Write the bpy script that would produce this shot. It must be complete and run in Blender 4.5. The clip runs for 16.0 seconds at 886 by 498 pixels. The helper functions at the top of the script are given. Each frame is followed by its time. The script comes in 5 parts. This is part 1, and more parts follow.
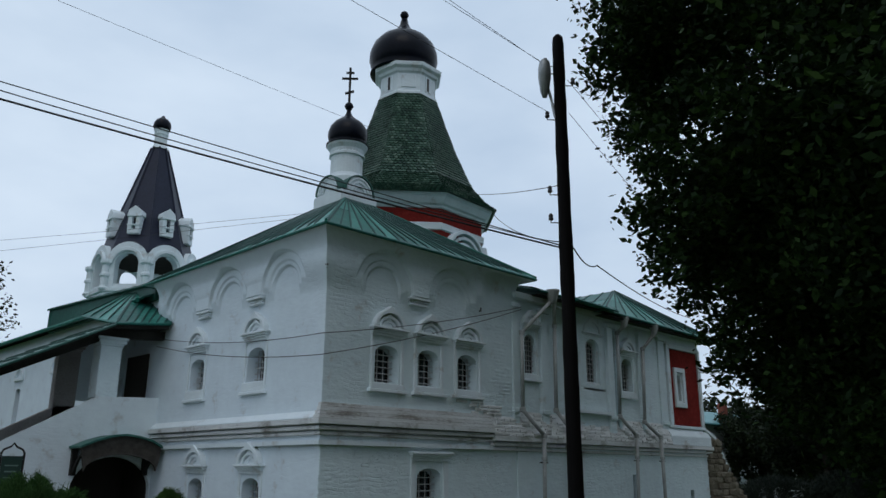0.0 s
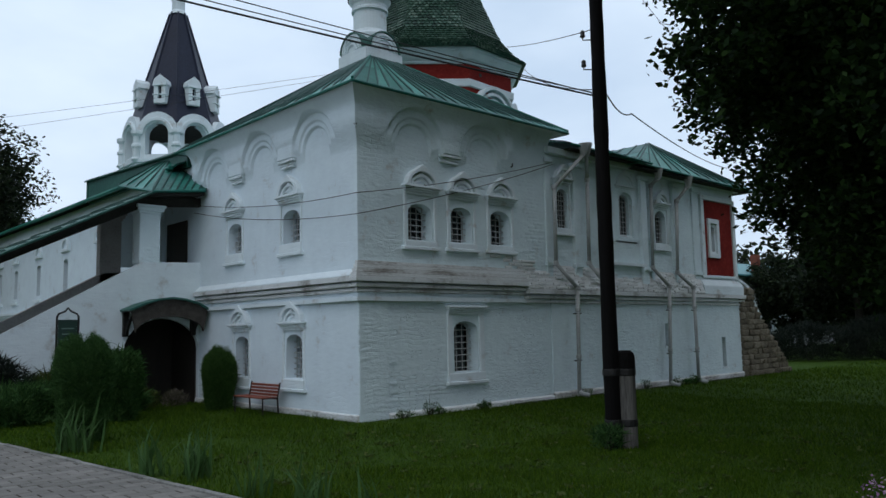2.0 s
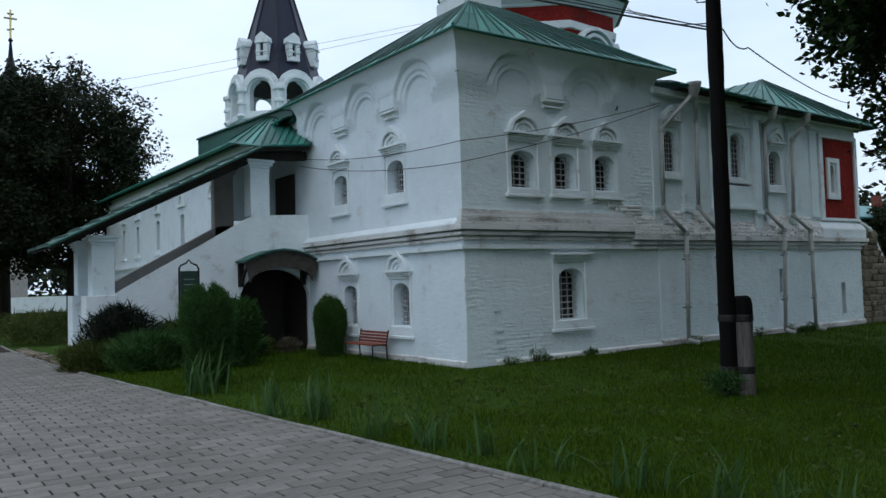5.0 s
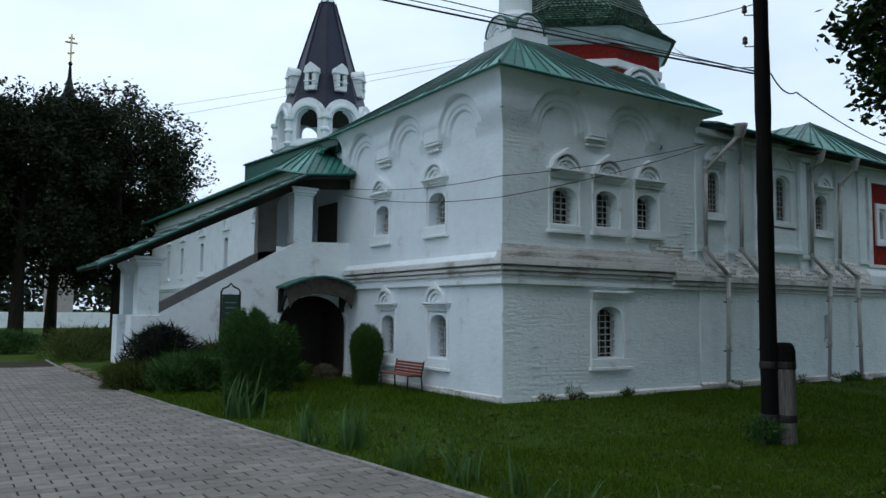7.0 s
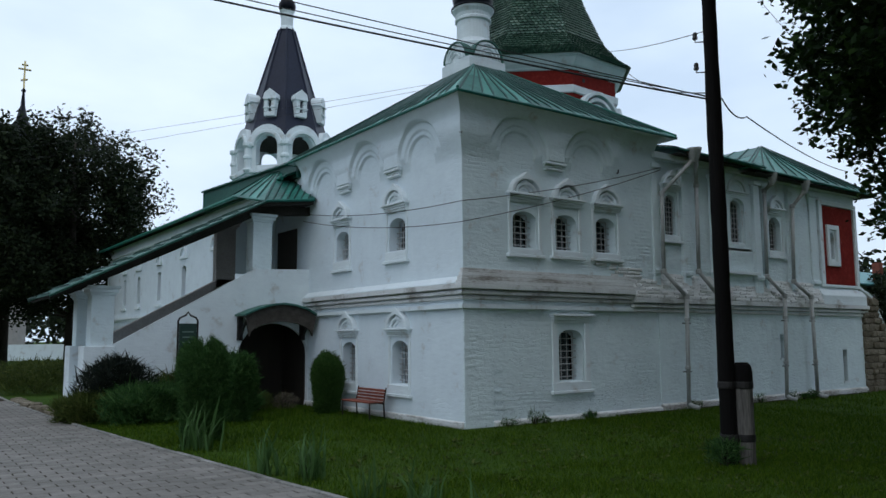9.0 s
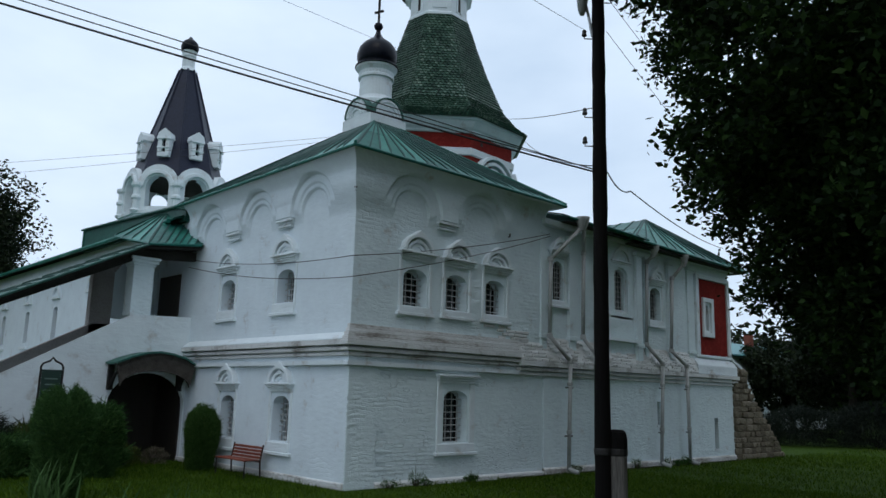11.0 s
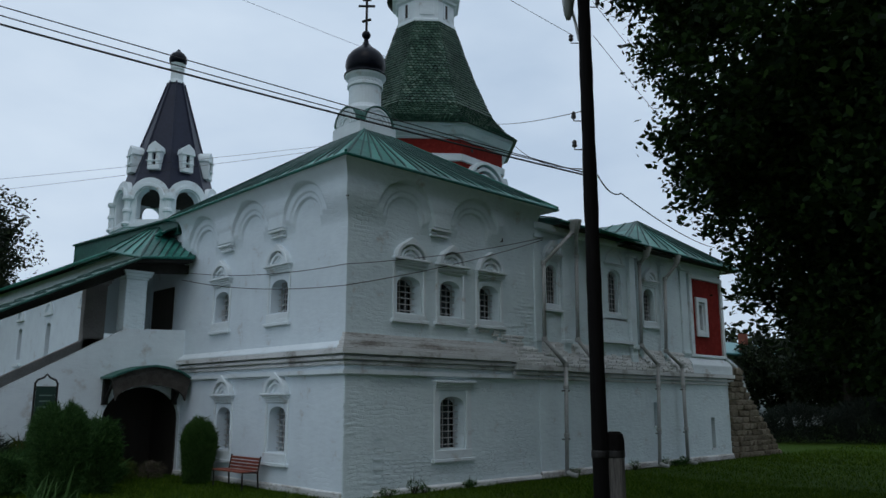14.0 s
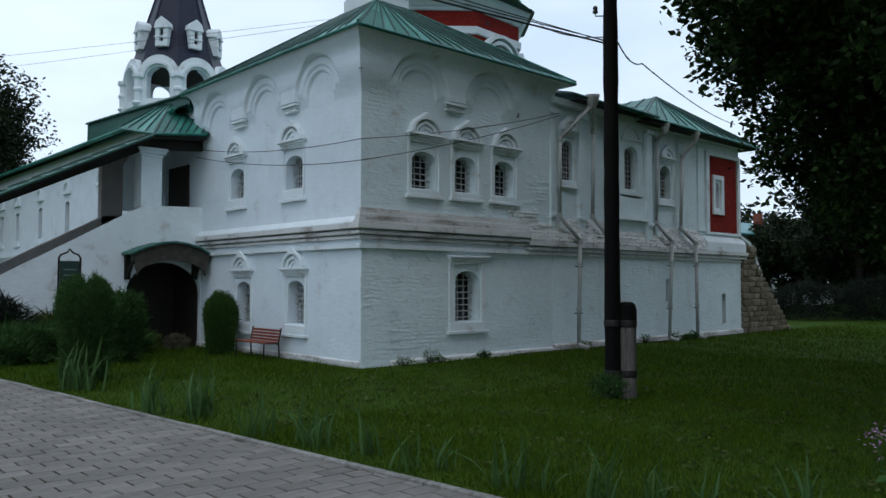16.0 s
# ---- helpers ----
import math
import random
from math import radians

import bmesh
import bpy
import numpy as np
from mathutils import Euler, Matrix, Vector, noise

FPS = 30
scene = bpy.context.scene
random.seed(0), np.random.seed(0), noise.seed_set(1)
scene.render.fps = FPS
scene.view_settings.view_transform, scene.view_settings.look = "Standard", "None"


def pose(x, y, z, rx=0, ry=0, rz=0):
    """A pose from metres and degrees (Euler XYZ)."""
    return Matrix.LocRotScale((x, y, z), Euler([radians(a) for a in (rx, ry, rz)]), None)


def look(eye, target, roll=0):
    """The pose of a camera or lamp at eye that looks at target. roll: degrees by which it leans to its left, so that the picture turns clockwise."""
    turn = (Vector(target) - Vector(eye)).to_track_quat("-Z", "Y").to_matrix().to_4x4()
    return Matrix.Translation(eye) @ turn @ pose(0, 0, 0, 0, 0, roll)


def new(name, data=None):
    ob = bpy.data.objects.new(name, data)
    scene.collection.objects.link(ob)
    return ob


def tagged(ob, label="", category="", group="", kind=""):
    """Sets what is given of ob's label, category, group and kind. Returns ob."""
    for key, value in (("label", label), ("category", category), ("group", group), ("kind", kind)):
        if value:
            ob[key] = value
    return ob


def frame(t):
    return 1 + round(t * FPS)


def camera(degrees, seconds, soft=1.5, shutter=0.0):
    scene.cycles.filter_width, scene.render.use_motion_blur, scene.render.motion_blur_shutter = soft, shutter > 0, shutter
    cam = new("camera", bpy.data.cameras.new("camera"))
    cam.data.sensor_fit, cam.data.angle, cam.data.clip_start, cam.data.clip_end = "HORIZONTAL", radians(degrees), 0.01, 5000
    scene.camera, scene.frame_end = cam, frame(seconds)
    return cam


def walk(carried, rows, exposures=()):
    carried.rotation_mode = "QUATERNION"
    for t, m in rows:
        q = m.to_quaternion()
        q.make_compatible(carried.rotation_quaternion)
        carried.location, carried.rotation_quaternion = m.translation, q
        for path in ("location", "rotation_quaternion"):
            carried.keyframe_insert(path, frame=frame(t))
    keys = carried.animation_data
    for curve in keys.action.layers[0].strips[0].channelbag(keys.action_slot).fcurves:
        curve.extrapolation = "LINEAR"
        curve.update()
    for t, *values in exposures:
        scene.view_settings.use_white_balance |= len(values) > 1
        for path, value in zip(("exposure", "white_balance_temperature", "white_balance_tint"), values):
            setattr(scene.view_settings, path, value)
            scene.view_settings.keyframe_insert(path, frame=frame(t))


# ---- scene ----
cam = camera(59.38, 16.0)
# seconds, x, y, z, pitch, roll, yaw
PATH = [
    (0.0, -9.851, -13.278, 2.006, 15.93, -0.26, -45.34),
    (0.5, -9.866, -13.258, 1.962, 13.66, 0.06, -44.75),
    (1.0, -9.827, -13.233, 1.951, 10.31, 0.01, -44.41),
    (1.5, -9.819, -13.207, 1.908, 7.72, 0.64, -43.66),
    (2.0, -9.800, -13.196, 1.881, 5.89, 1.17, -42.77),
    (2.5, -9.809, -13.164, 1.872, 4.36, 1.52, -42.25),
    (3.0, -9.792, -13.164, 1.879, 4.34, 1.43, -42.40),
    (3.5, -9.820, -13.145, 1.900, 4.15, 1.50, -42.59),
    (4.0, -9.819, -13.160, 1.872, 3.84, 1.87, -41.48),
    (4.5, -9.733, -12.999, 1.870, 2.59, 2.08, -38.59),
    (5.0, -9.912, -13.074, 1.845, 2.37, 1.70, -35.59),
    (5.2, -9.987, -13.159, 1.856, 1.83, 1.59, -34.33),
    (7.3, -9.989, -13.103, 1.896, 5.81, -0.90, -33.17),
    (7.5, -9.968, -13.078, 1.898, 6.58, -1.19, -33.50),
    (8.0, -9.940, -13.089, 1.895, 6.73, -0.93, -34.15),
    (10.3, -9.874, -13.144, 1.893, 8.46, 0.65, -39.07),
    (10.5, -9.825, -13.123, 1.932, 9.77, -0.22, -40.80),
    (11.0, -9.780, -13.137, 1.944, 10.65, -1.52, -43.58),
    (11.5, -9.780, -13.152, 1.978, 11.79, -0.56, -43.93),
    (12.0, -9.827, -13.165, 1.982, 14.51, -0.37, -44.32),
    (12.5, -9.814, -13.148, 1.981, 13.88, -0.98, -44.02),
    (13.0, -9.807, -13.158, 1.980, 12.89, -0.52, -44.04),
    (13.5, -9.770, -13.164, 1.962, 12.43, -0.16, -44.24),
    (14.0, -9.793, -13.161, 1.945, 11.10, -0.04, -43.81),
    (14.5, -9.781, -13.141, 1.912, 8.12, 0.12, -42.56),
    (15.0, -9.785, -13.108, 1.894, 6.44, -0.21, -41.96),
    (15.5, -9.787, -13.081, 1.853, 4.79, -0.37, -42.12),
    (16.0, -9.776, -13.109, 1.793, 2.46, -0.10, -42.78),
]
EXPOSURES = [(0.0, -0.28), (1.0, -0.34), (2.0, -0.06), (2.8, 0.12), (5.2, 0.16), (7.3, 0.16), (8.2, 0.06), (10.3, 0.04), (11.3, -0.08), (12.0, -0.26), (13.5, -0.32), (14.5, -0.38), (15.2, -0.02), (16.0, 0.14)]
walk(cam, [(t, pose(x, y, z, 90 + pitch, roll, yaw)) for t, x, y, z, pitch, roll, yaw in PATH], EXPOSURES)

# ---- world and sun ----
world = bpy.data.worlds.new("overcast_sky")
scene.world = world
world.use_nodes = True
wn, wl = world.node_tree.nodes, world.node_tree.links
wn.clear()
w_out, w_bg = wn.new("ShaderNodeOutputWorld"), wn.new("ShaderNodeBackground")
w_sky = wn.new("ShaderNodeTexSky")
w_sky.sky_type, w_sky.sun_disc = "NISHITA", False
w_sky.sun_elevation, w_sky.sun_rotation = radians(57), radians(-132)
w_sky.air_density, w_sky.dust_density, w_sky.ozone_density = 1.0, 4.0, 1.0
w_tc, w_map, w_noise, w_ramp, w_mix = (wn.new("ShaderNodeTexCoord"), wn.new("ShaderNodeMapping"), wn.new("ShaderNodeTexNoise"),
                                       wn.new("ShaderNodeValToRGB"), wn.new("ShaderNodeMix"))
w_map.inputs["Scale"].default_value = (1.6, 1.6, 4.0)
w_noise.inputs["Scale"].default_value, w_noise.inputs["Detail"].default_value, w_noise.inputs["Roughness"].default_value = 1.5, 5, 0.5
w_ramp.color_ramp.elements[0].position, w_ramp.color_ramp.elements[1].position = 0.3, 0.72
w_ramp.color_ramp.elements[0].color, w_ramp.color_ramp.elements[1].color = (4.7, 5.9, 7.45, 1), (6.85, 8.0, 9.3, 1)
w_mix.data_type = "RGBA"
w_mix.inputs["Factor"].default_value = 0.93
wl.new(w_tc.outputs["Generated"], w_map.inputs["Vector"])
wl.new(w_map.outputs["Vector"], w_noise.inputs["Vector"])
wl.new(w_noise.outputs["Fac"], w_ramp.inputs["Fac"])
wl.new(w_sky.outputs["Color"], w_mix.inputs["A"])
wl.new(w_ramp.outputs["Color"], w_mix.inputs["B"])
# the cloud is thinner towards the hidden sun, thicker behind the viewer
w_dot, w_rng, w_mul = wn.new("ShaderNodeVectorMath"), wn.new("ShaderNodeMapRange"), wn.new("ShaderNodeMix")
w_dot.operation = "DOT_PRODUCT"
w_dot.inputs[1].default_value = Vector((0.45, 0.6, 0.45)).normalized()
w_rng.inputs["From Min"].default_value, w_rng.inputs["To Min"].default_value, w_rng.inputs["To Max"].default_value = -1.0, 0.80, 1.33
wl.new(w_tc.outputs["Generated"], w_dot.inputs[0])
wl.new(w_dot.outputs["Value"], w_rng.inputs["Value"])
w_mul.data_type, w_mul.blend_type = "RGBA", "MULTIPLY"
w_mul.inputs["Factor"].default_value = 1.0
wl.new(w_mix.outputs["Result"], w_mul.inputs["A"])
wl.new(w_rng.outputs["Result"], w_mul.inputs["B"])
wl.new(w_mul.outputs["Result"], w_bg.inputs["Color"])
w_bg.inputs["Strength"].default_value = 0.1
wl.new(w_bg.outputs["Background"], w_out.inputs["Surface"])
sun = new("sun", bpy.data.lights.new("sun", "SUN"))
sun.data.energy, sun.data.angle, sun.data.color = 0.36, radians(30), (1.0, 0.97, 0.92)
sun.matrix_world = look((-10.5, -9.5, 21.5), (0, 0, 0))


# ---- materials ----
def material(name, stops, scale=4.0, rough=0.8, metal=0.0, bump=0.0, bump_scale=30.0, fine=0.5, per_object=0.0, coat=0.0, stretch=(1, 1, 1), spec=0.5):
    """A noise-driven colour ramp with a second, finer grain, roughness wear and relief."""
    m = bpy.data.materials.new(name)
    m.use_nodes = True
    n, l = m.node_tree.nodes, m.node_tree.links
    b = n["Principled BSDF"]
    b.inputs["Specular IOR Level"].default_value = 0.12 if rough > 0.8 else spec
    tc, mp = n.new("ShaderNodeTexCoord"), n.new("ShaderNodeMapping")
    mp.inputs["Scale"].default_value = stretch
    l.new(tc.outputs["Object"], mp.inputs["Vector"])
    a, f, mix, ramp = n.new("ShaderNodeTexNoise"), n.new("ShaderNodeTexNoise"), n.new("ShaderNodeMix"), n.new("ShaderNodeValToRGB")
    a.inputs["Scale"].default_value, a.inputs["Detail"].default_value = scale, 6
    f.inputs["Scale"].default_value, f.inputs["Detail"].default_value = scale * 9, 4
    for t in (a, f):
        l.new(mp.outputs["Vector"], t.inputs["Vector"])
    mix.inputs["Factor"].default_value = fine
    l.new(a.outputs["Fac"], mix.inputs["A"])
    l.new(f.outputs["Fac"], mix.inputs["B"])
    last = mix.outputs["Result"]
    if per_object:
        info, add = n.new("ShaderNodeObjectInfo"), n.new("ShaderNodeMath")
        add.operation = "MULTIPLY_ADD"
        l.new(info.outputs["Random"], add.inputs[0])
        add.inputs[1].default_value = per_object
        l.new(last, add.inputs[2])
        last = add.outputs[0]
    e = ramp.color_ramp.elements
    while len(e) < len(stops):
        e.new(0.5)
    for k, (p, c) in enumerate(stops):
        e[k].position, e[k].color = p, (*c, 1)
    l.new(last, ramp.inputs["Fac"])
    l.new(ramp.outputs["Color"], b.inputs["Base Color"])
    b.inputs["Roughness"].default_value, b.inputs["Metallic"].default_value = rough, metal
    b.inputs["Coat Weight"].default_value = coat
    if bump:
        t, bp = n.new("ShaderNodeTexNoise"), n.new("ShaderNodeBump")
        t.inputs["Scale"].default_value, t.inputs["Detail"].default_value = bump_scale, 5
        l.new(mp.outputs["Vector"], t.inputs["Vector"])
        bp.inputs["Strength"].default_value, bp.inputs["Distance"].default_value = 1.0, bump
        l.new(t.outputs["Fac"], bp.inputs["Height"])
        l.new(bp.outputs["Normal"], b.inputs["Normal"])
    return m


def by_island(mat, name):
    m = mat.copy()
    m.name = name
    l = m.node_tree.links
    geo = m.node_tree.nodes.new("ShaderNodeNewGeometry")
    for link in list(l):
        if link.from_node.bl_idname == "ShaderNodeObjectInfo":
            to = link.to_socket
            l.remove(link)
            l.new(geo.outputs["Random Per Island"], to)
    return m


def whitewash(name, axis, relief, tint=(0.80, 0.80, 0.79), bare=(0.45, 0.42, 0.38), worn=0.0):
    """Limewashed brick: courses show through the wash, with patches where it has worn to grey-brown brick."""
    m = bpy.data.materials.new(name)
    m.use_nodes = True
    n, l = m.node_tree.nodes, m.node_tree.links
    b = n["Principled BSDF"]
    b.inputs["Roughness"].default_value = 0.9
    b.inputs["Specular IOR Level"].default_value = 0.2
    tc, sep, com = n.new("ShaderNodeTexCoord"), n.new("ShaderNodeSeparateXYZ"), n.new("ShaderNodeCombineXYZ")
    l.new(tc.outputs["Object"], sep.inputs[0])
    l.new(sep.outputs["X" if axis == "x" else "Y"], com.inputs["X"])
    l.new(sep.outputs["Z"], com.inputs["Y"])
    wob, vadd, vs = n.new("ShaderNodeTexNoise"), n.new("ShaderNodeVectorMath"), n.new("ShaderNodeVectorMath")
    wob.inputs["Scale"].default_value, wob.inputs["Detail"].default_value = 1.6, 3
    l.new(tc.outputs["Object"], wob.inputs["Vector"])
    vs.operation, vs.inputs["Scale"].default_value = "SCALE", 0.3
    l.new(wob.outputs["Color"], vs.inputs[0])
    l.new(com.outputs[0], vadd.inputs[0])
    l.new(vs.outputs[0], vadd.inputs[1])
    br = n.new("ShaderNodeTexBrick")
    br.inputs["Scale"].default_value = 1.0
    br.inputs["Brick Width"].default_value, br.inputs["Row Height"].default_value = 0.34, 0.092
    br.inputs["Mortar Size"].default_value, br.inputs["Mortar Smooth"].default_value = 0.02, 1.0
    br.inputs["Color1"].default_value, br.inputs["Color2"].default_value, br.inputs["Mortar"].default_value = (1, 1, 1, 1), (0.7, 0.7, 0.7, 1), (0, 0, 0, 1)
    l.new(vadd.outputs[0], br.inputs["Vector"])
    big, gr, fade = n.new("ShaderNodeTexNoise"), n.new("ShaderNodeTexNoise"), n.new("ShaderNodeMath")
    big.inputs["Scale"].default_value, big.inputs["Detail"].default_value = 1.5, 6
    gr.inputs["Scale"].default_value, gr.inputs["Detail"].default_value = 1.0, 7
    flat = n.new("ShaderNodeMapping")
    flat.inputs["Scale"].default_value = (5.0, 5.0, 9.5)
    l.new(tc.outputs["Object"], flat.inputs["Vector"])
    l.new(flat.outputs["Vector"], gr.inputs["Vector"])
    l.new(tc.outputs["Object"], big.inputs["Vector"])
    fr = n.new("ShaderNodeMapRange")
    fr.inputs["From Min"].default_value, fr.inputs["From Max"].default_value, fr.inputs["To Max"].default_value = 0.46, 0.72, 0.6
    l.new(big.outputs["Fac"], fr.inputs["Value"])
    fade.operation = "MULTIPLY"
    l.new(br.outputs["Color"], fade.inputs[0])
    l.new(fr.outputs["Result"], fade.inputs[1])
    hsum = n.new("ShaderNodeMath")
    hsum.operation = "MULTIPLY_ADD"
    l.new(gr.outputs["Fac"], hsum.inputs[0])
    hsum.inputs[1].default_value = 1.7
    l.new(fade.outputs[0], hsum.inputs[2])
    bp = n.new("ShaderNodeBump")
    bp.inputs["Strength"].default_value, bp.inputs["Distance"].default_value = 1.0, relief
    l.new(hsum.outputs[0], bp.inputs["Height"])
    l.new(bp.outputs["Normal"], b.inputs["Normal"])
    st, ramp = n.new("ShaderNodeTexNoise"), n.new("ShaderNodeValToRGB")
    st.inputs["Scale"].default_value, st.inputs["Detail"].default_value, st.inputs["Roughness"].default_value = 1.7, 9, 0.65
    l.new(tc.outputs["Object"], st.inputs["Vector"])
    e = ramp.color_ramp.elements
    e.new(0.5)
    e[0].position, e[0].color = 0.24 + worn, (*bare, 1)
    e[1].position, e[1].color = 0.4 + worn, (tint[0] * 0.92, tint[1] * 0.92, tint[2] * 0.93, 1)
    e[2].position, e[2].color = 0.7, (*tint, 1)
    l.new(st.outputs["Fac"], ramp.inputs["Fac"])
    l.new(ramp.outputs["Color"], b.inputs["Base Color"])
    return m


WASH_X = whitewash("limewash_long_wall", "x", 0.015, (0.735, 0.84, 0.865))
WASH_Y = whitewash("limewash_gate_wall", "y", 0.0045, (0.74, 0.825, 0.875))
TRIM = whitewash("limewash_trim", "x", 0.007, (0.765, 0.835, 0.86), worn=0.03)
AGED = whitewash("limewash_weathered_moulding", "x", 0.012, (0.70, 0.71, 0.70), (0.25, 0.225, 0.20), 0.07)
WORN = material("weathered_brick_ledge", [(0.30, (0.17, 0.145, 0.125)), (0.42, (0.38, 0.36, 0.335)), (0.52, (0.62, 0.62, 0.61)), (0.72, (0.76, 0.78, 0.78))], 1.4, 0.95, bump=0.02, bump_scale=9, fine=0.35, per_object=0.12, stretch=(0.7, 1, 3))
GREEN = by_island(material("green_sheet", [(0.38, (0.004, 0.040, 0.034)), (0.55, (0.009, 0.105, 0.082)), (0.70, (0.018, 0.155, 0.120)), (0.92, (0.065, 0.27, 0.22))], 1.1, 0.45, spec=0.25, bump=0.012, bump_scale=4, fine=0.4, per_object=0.42), "green_painted_roof_sheet")
GREEN_DARK = by_island(material("dark_sheet", [(0.35, (0.008, 0.055, 0.043)), (0.65, (0.020, 0.11, 0.085)), (0.85, (0.05, 0.18, 0.145))], 1.2, 0.5, bump=0.008, bump_scale=6, per_object=0.2), "dark_green_sheet")
# darker than the sheets: the seams' shadow lines are in the colour
SEAM = material("shadow_dark_seam", [(0.3, (0.004, 0.035, 0.028)), (0.7, (0.012, 0.075, 0.06))], 3, 0.6, bump=0.003)
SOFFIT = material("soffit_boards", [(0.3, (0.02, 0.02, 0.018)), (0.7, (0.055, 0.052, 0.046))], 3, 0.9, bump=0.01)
# the palest tone puts glints of the glaze into the tile colour
TILE = material("green_glazed_tile", [(0.28, (0.010, 0.022, 0.015)), (0.5, (0.016, 0.050, 0.033)), (0.72, (0.055, 0.115, 0.08)), (0.9, (0.17, 0.23, 0.18))], 1.3, 0.32, spec=0.45, bump=0.004, bump_scale=20, per_object=0.3)
DOME = material("black_dome_sheet", [(0.3, (0.003, 0.004, 0.007)), (0.7, (0.008, 0.010, 0.018))], 1.6, 0.3, spec=0.12, bump=0.004, bump_scale=7)
TENT = material("slate_dark_roof_sheet", [(0.3, (0.007, 0.010, 0.024)), (0.7, (0.016, 0.021, 0.046))], 0.8, 0.5, spec=0.3, bump=0.003, bump_scale=5)
RED = material("red_limewash", [(0.3, (0.13, 0.012, 0.010)), (0.55, (0.22, 0.022, 0.017)), (0.8, (0.31, 0.05, 0.038))], 1.1, 0.9, bump=0.008, bump_scale=16)
IRON = material("black_iron", [(0.3, (0.012, 0.012, 0.012)), (0.7, (0.04, 0.036, 0.033))], 9, 0.6, metal=0.6, bump=0.002)
GRILLE = material("pale_painted_grille", [(0.3, (0.34, 0.35, 0.35)), (0.7, (0.55, 0.56, 0.56))], 9, 0.6)
PIPE = material("painted_drainpipe", [(0.3, (0.27, 0.275, 0.265)), (0.7, (0.47, 0.48, 0.47))], 2.5, 0.6, bump=0.003)
WOOD_DARK = material("tarred_pole_wood", [(0.3, (0.003, 0.0025, 0.0025)), (0.6, (0.007, 0.006, 0.0055)), (0.8, (0.022, 0.018, 0.016))], 5, 0.85, bump=0.012, bump_scale=26, stretch=(1, 1, 0.06))
WOOD_GREY = material("weathered_stub_wood", [(0.3, (0.03, 0.027, 0.024)), (0.7, (0.20, 0.185, 0.17))], 6, 0.9, bump=0.012, bump_scale=26, stretch=(1, 1, 0.08))
# dark door wood; also painted where passage, slits and holes are in shade
DOOR_AND_SHADE = material("door_wood_and_shade", [(0.3, (0.015, 0.012, 0.010)), (0.7, (0.035, 0.026, 0.02))], 6, 0.7, bump=0.006, stretch=(1, 1, 0.1))
BENCH = material("red_brown_bench_paint", [(0.3, (0.14, 0.028, 0.014)), (0.7, (0.24, 0.06, 0.032))], 8, 0.6, bump=0.003, per_object=0.2)
GLASS = bpy.data.materials.new("old_window_glass")
GLASS.use_nodes = True
_g = GLASS.node_tree.nodes["Principled BSDF"]
_g.inputs["Base Color"].default_value, _g.inputs["Roughness"].default_value = (0.22, 0.25, 0.26, 1), 0.06
_g.inputs["Transmission Weight"].default_value = 1.0
HOOD = material("carved_hood_board", [(0.3, (0.03, 0.026, 0.022)), (0.7, (0.10, 0.09, 0.08))], 7, 0.9, bump=0.01)
# grey stands for shade on the porch's far side; also tones the spire drum
SHADED = material("shade_grey_plaster", [(0.3, (0.28, 0.26, 0.245)), (0.7, (0.42, 0.395, 0.375))], 2, 0.9, bump=0.006)
SOIL = material("dark_soil", [(0.3, (0.02, 0.016, 0.011)), (0.7, (0.06, 0.048, 0.034))], 3, 0.95, bump=0.03, bump_scale=12)
LAWN = material("lawn_turf", [(0.3, (0.020, 0.036, 0.004)), (0.5, (0.034, 0.072, 0.006)), (0.75, (0.068, 0.105, 0.013))], 0.7, 0.95, bump=0.04, bump_scale=22)
PAVER = material("grey_concrete_paver", [(0.25, (0.088, 0.080, 0.070)), (0.6, (0.165, 0.152, 0.136)), (0.95, (0.255, 0.236, 0.214))], 0.8, 0.8, bump=0.006, bump_scale=60, per_object=0.28)
KERB = material("concrete_kerb", [(0.3, (0.09, 0.088, 0.08)), (0.7, (0.34, 0.33, 0.31))], 2, 0.85, bump=0.01, bump_scale=30)
STONE = material("buttress_limestone", [(0.3, (0.05, 0.042, 0.03)), (0.55, (0.16, 0.135, 0.10)), (0.85, (0.36, 0.315, 0.25))], 3, 0.95, bump=0.03, bump_scale=9, per_object=0.2)
MORTAR = material("buttress_core", [(0.3, (0.06, 0.055, 0.045)), (0.7, (0.14, 0.13, 0.11))], 4, 0.95, bump=0.02)
BARK = material("tree_bark", [(0.3, (0.018, 0.015, 0.012)), (0.7, (0.06, 0.052, 0.042))], 7, 0.95, bump=0.03, bump_scale=18, stretch=(1, 1, 0.2))
SIGN = material("dark_green_sign", [(0.3, (0.008, 0.028, 0.022)), (0.7, (0.014, 0.045, 0.034))], 5, 0.45)
PALE = material("pale_lettering", [(0.3, (0.12, 0.18, 0.15)), (0.7, (0.16, 0.22, 0.19))], 5, 0.6)
GOLD = material("gilded_cross", [(0.3, (0.55, 0.45, 0.22)), (0.7, (0.75, 0.62, 0.34))], 5, 0.35, metal=0.8)
ZINC = material("galvanised_lamp", [(0.3, (0.30, 0.31, 0.32)), (0.7, (0.50, 0.51, 0.52))], 8, 0.45, metal=0.5)
CABLE = material("black_cable", [(0.3, (0.012, 0.012, 0.013)), (0.7, (0.03, 0.03, 0.032))], 20, 0.7)
PORCELAIN = material("dark_insulator", [(0.3, (0.02, 0.02, 0.022)), (0.7, (0.06, 0.055, 0.05))], 20, 0.35)
CHIMNEY = material("chimney_brick", [(0.3, (0.16, 0.05, 0.035)), (0.7, (0.28, 0.10, 0.07))], 6, 0.9)
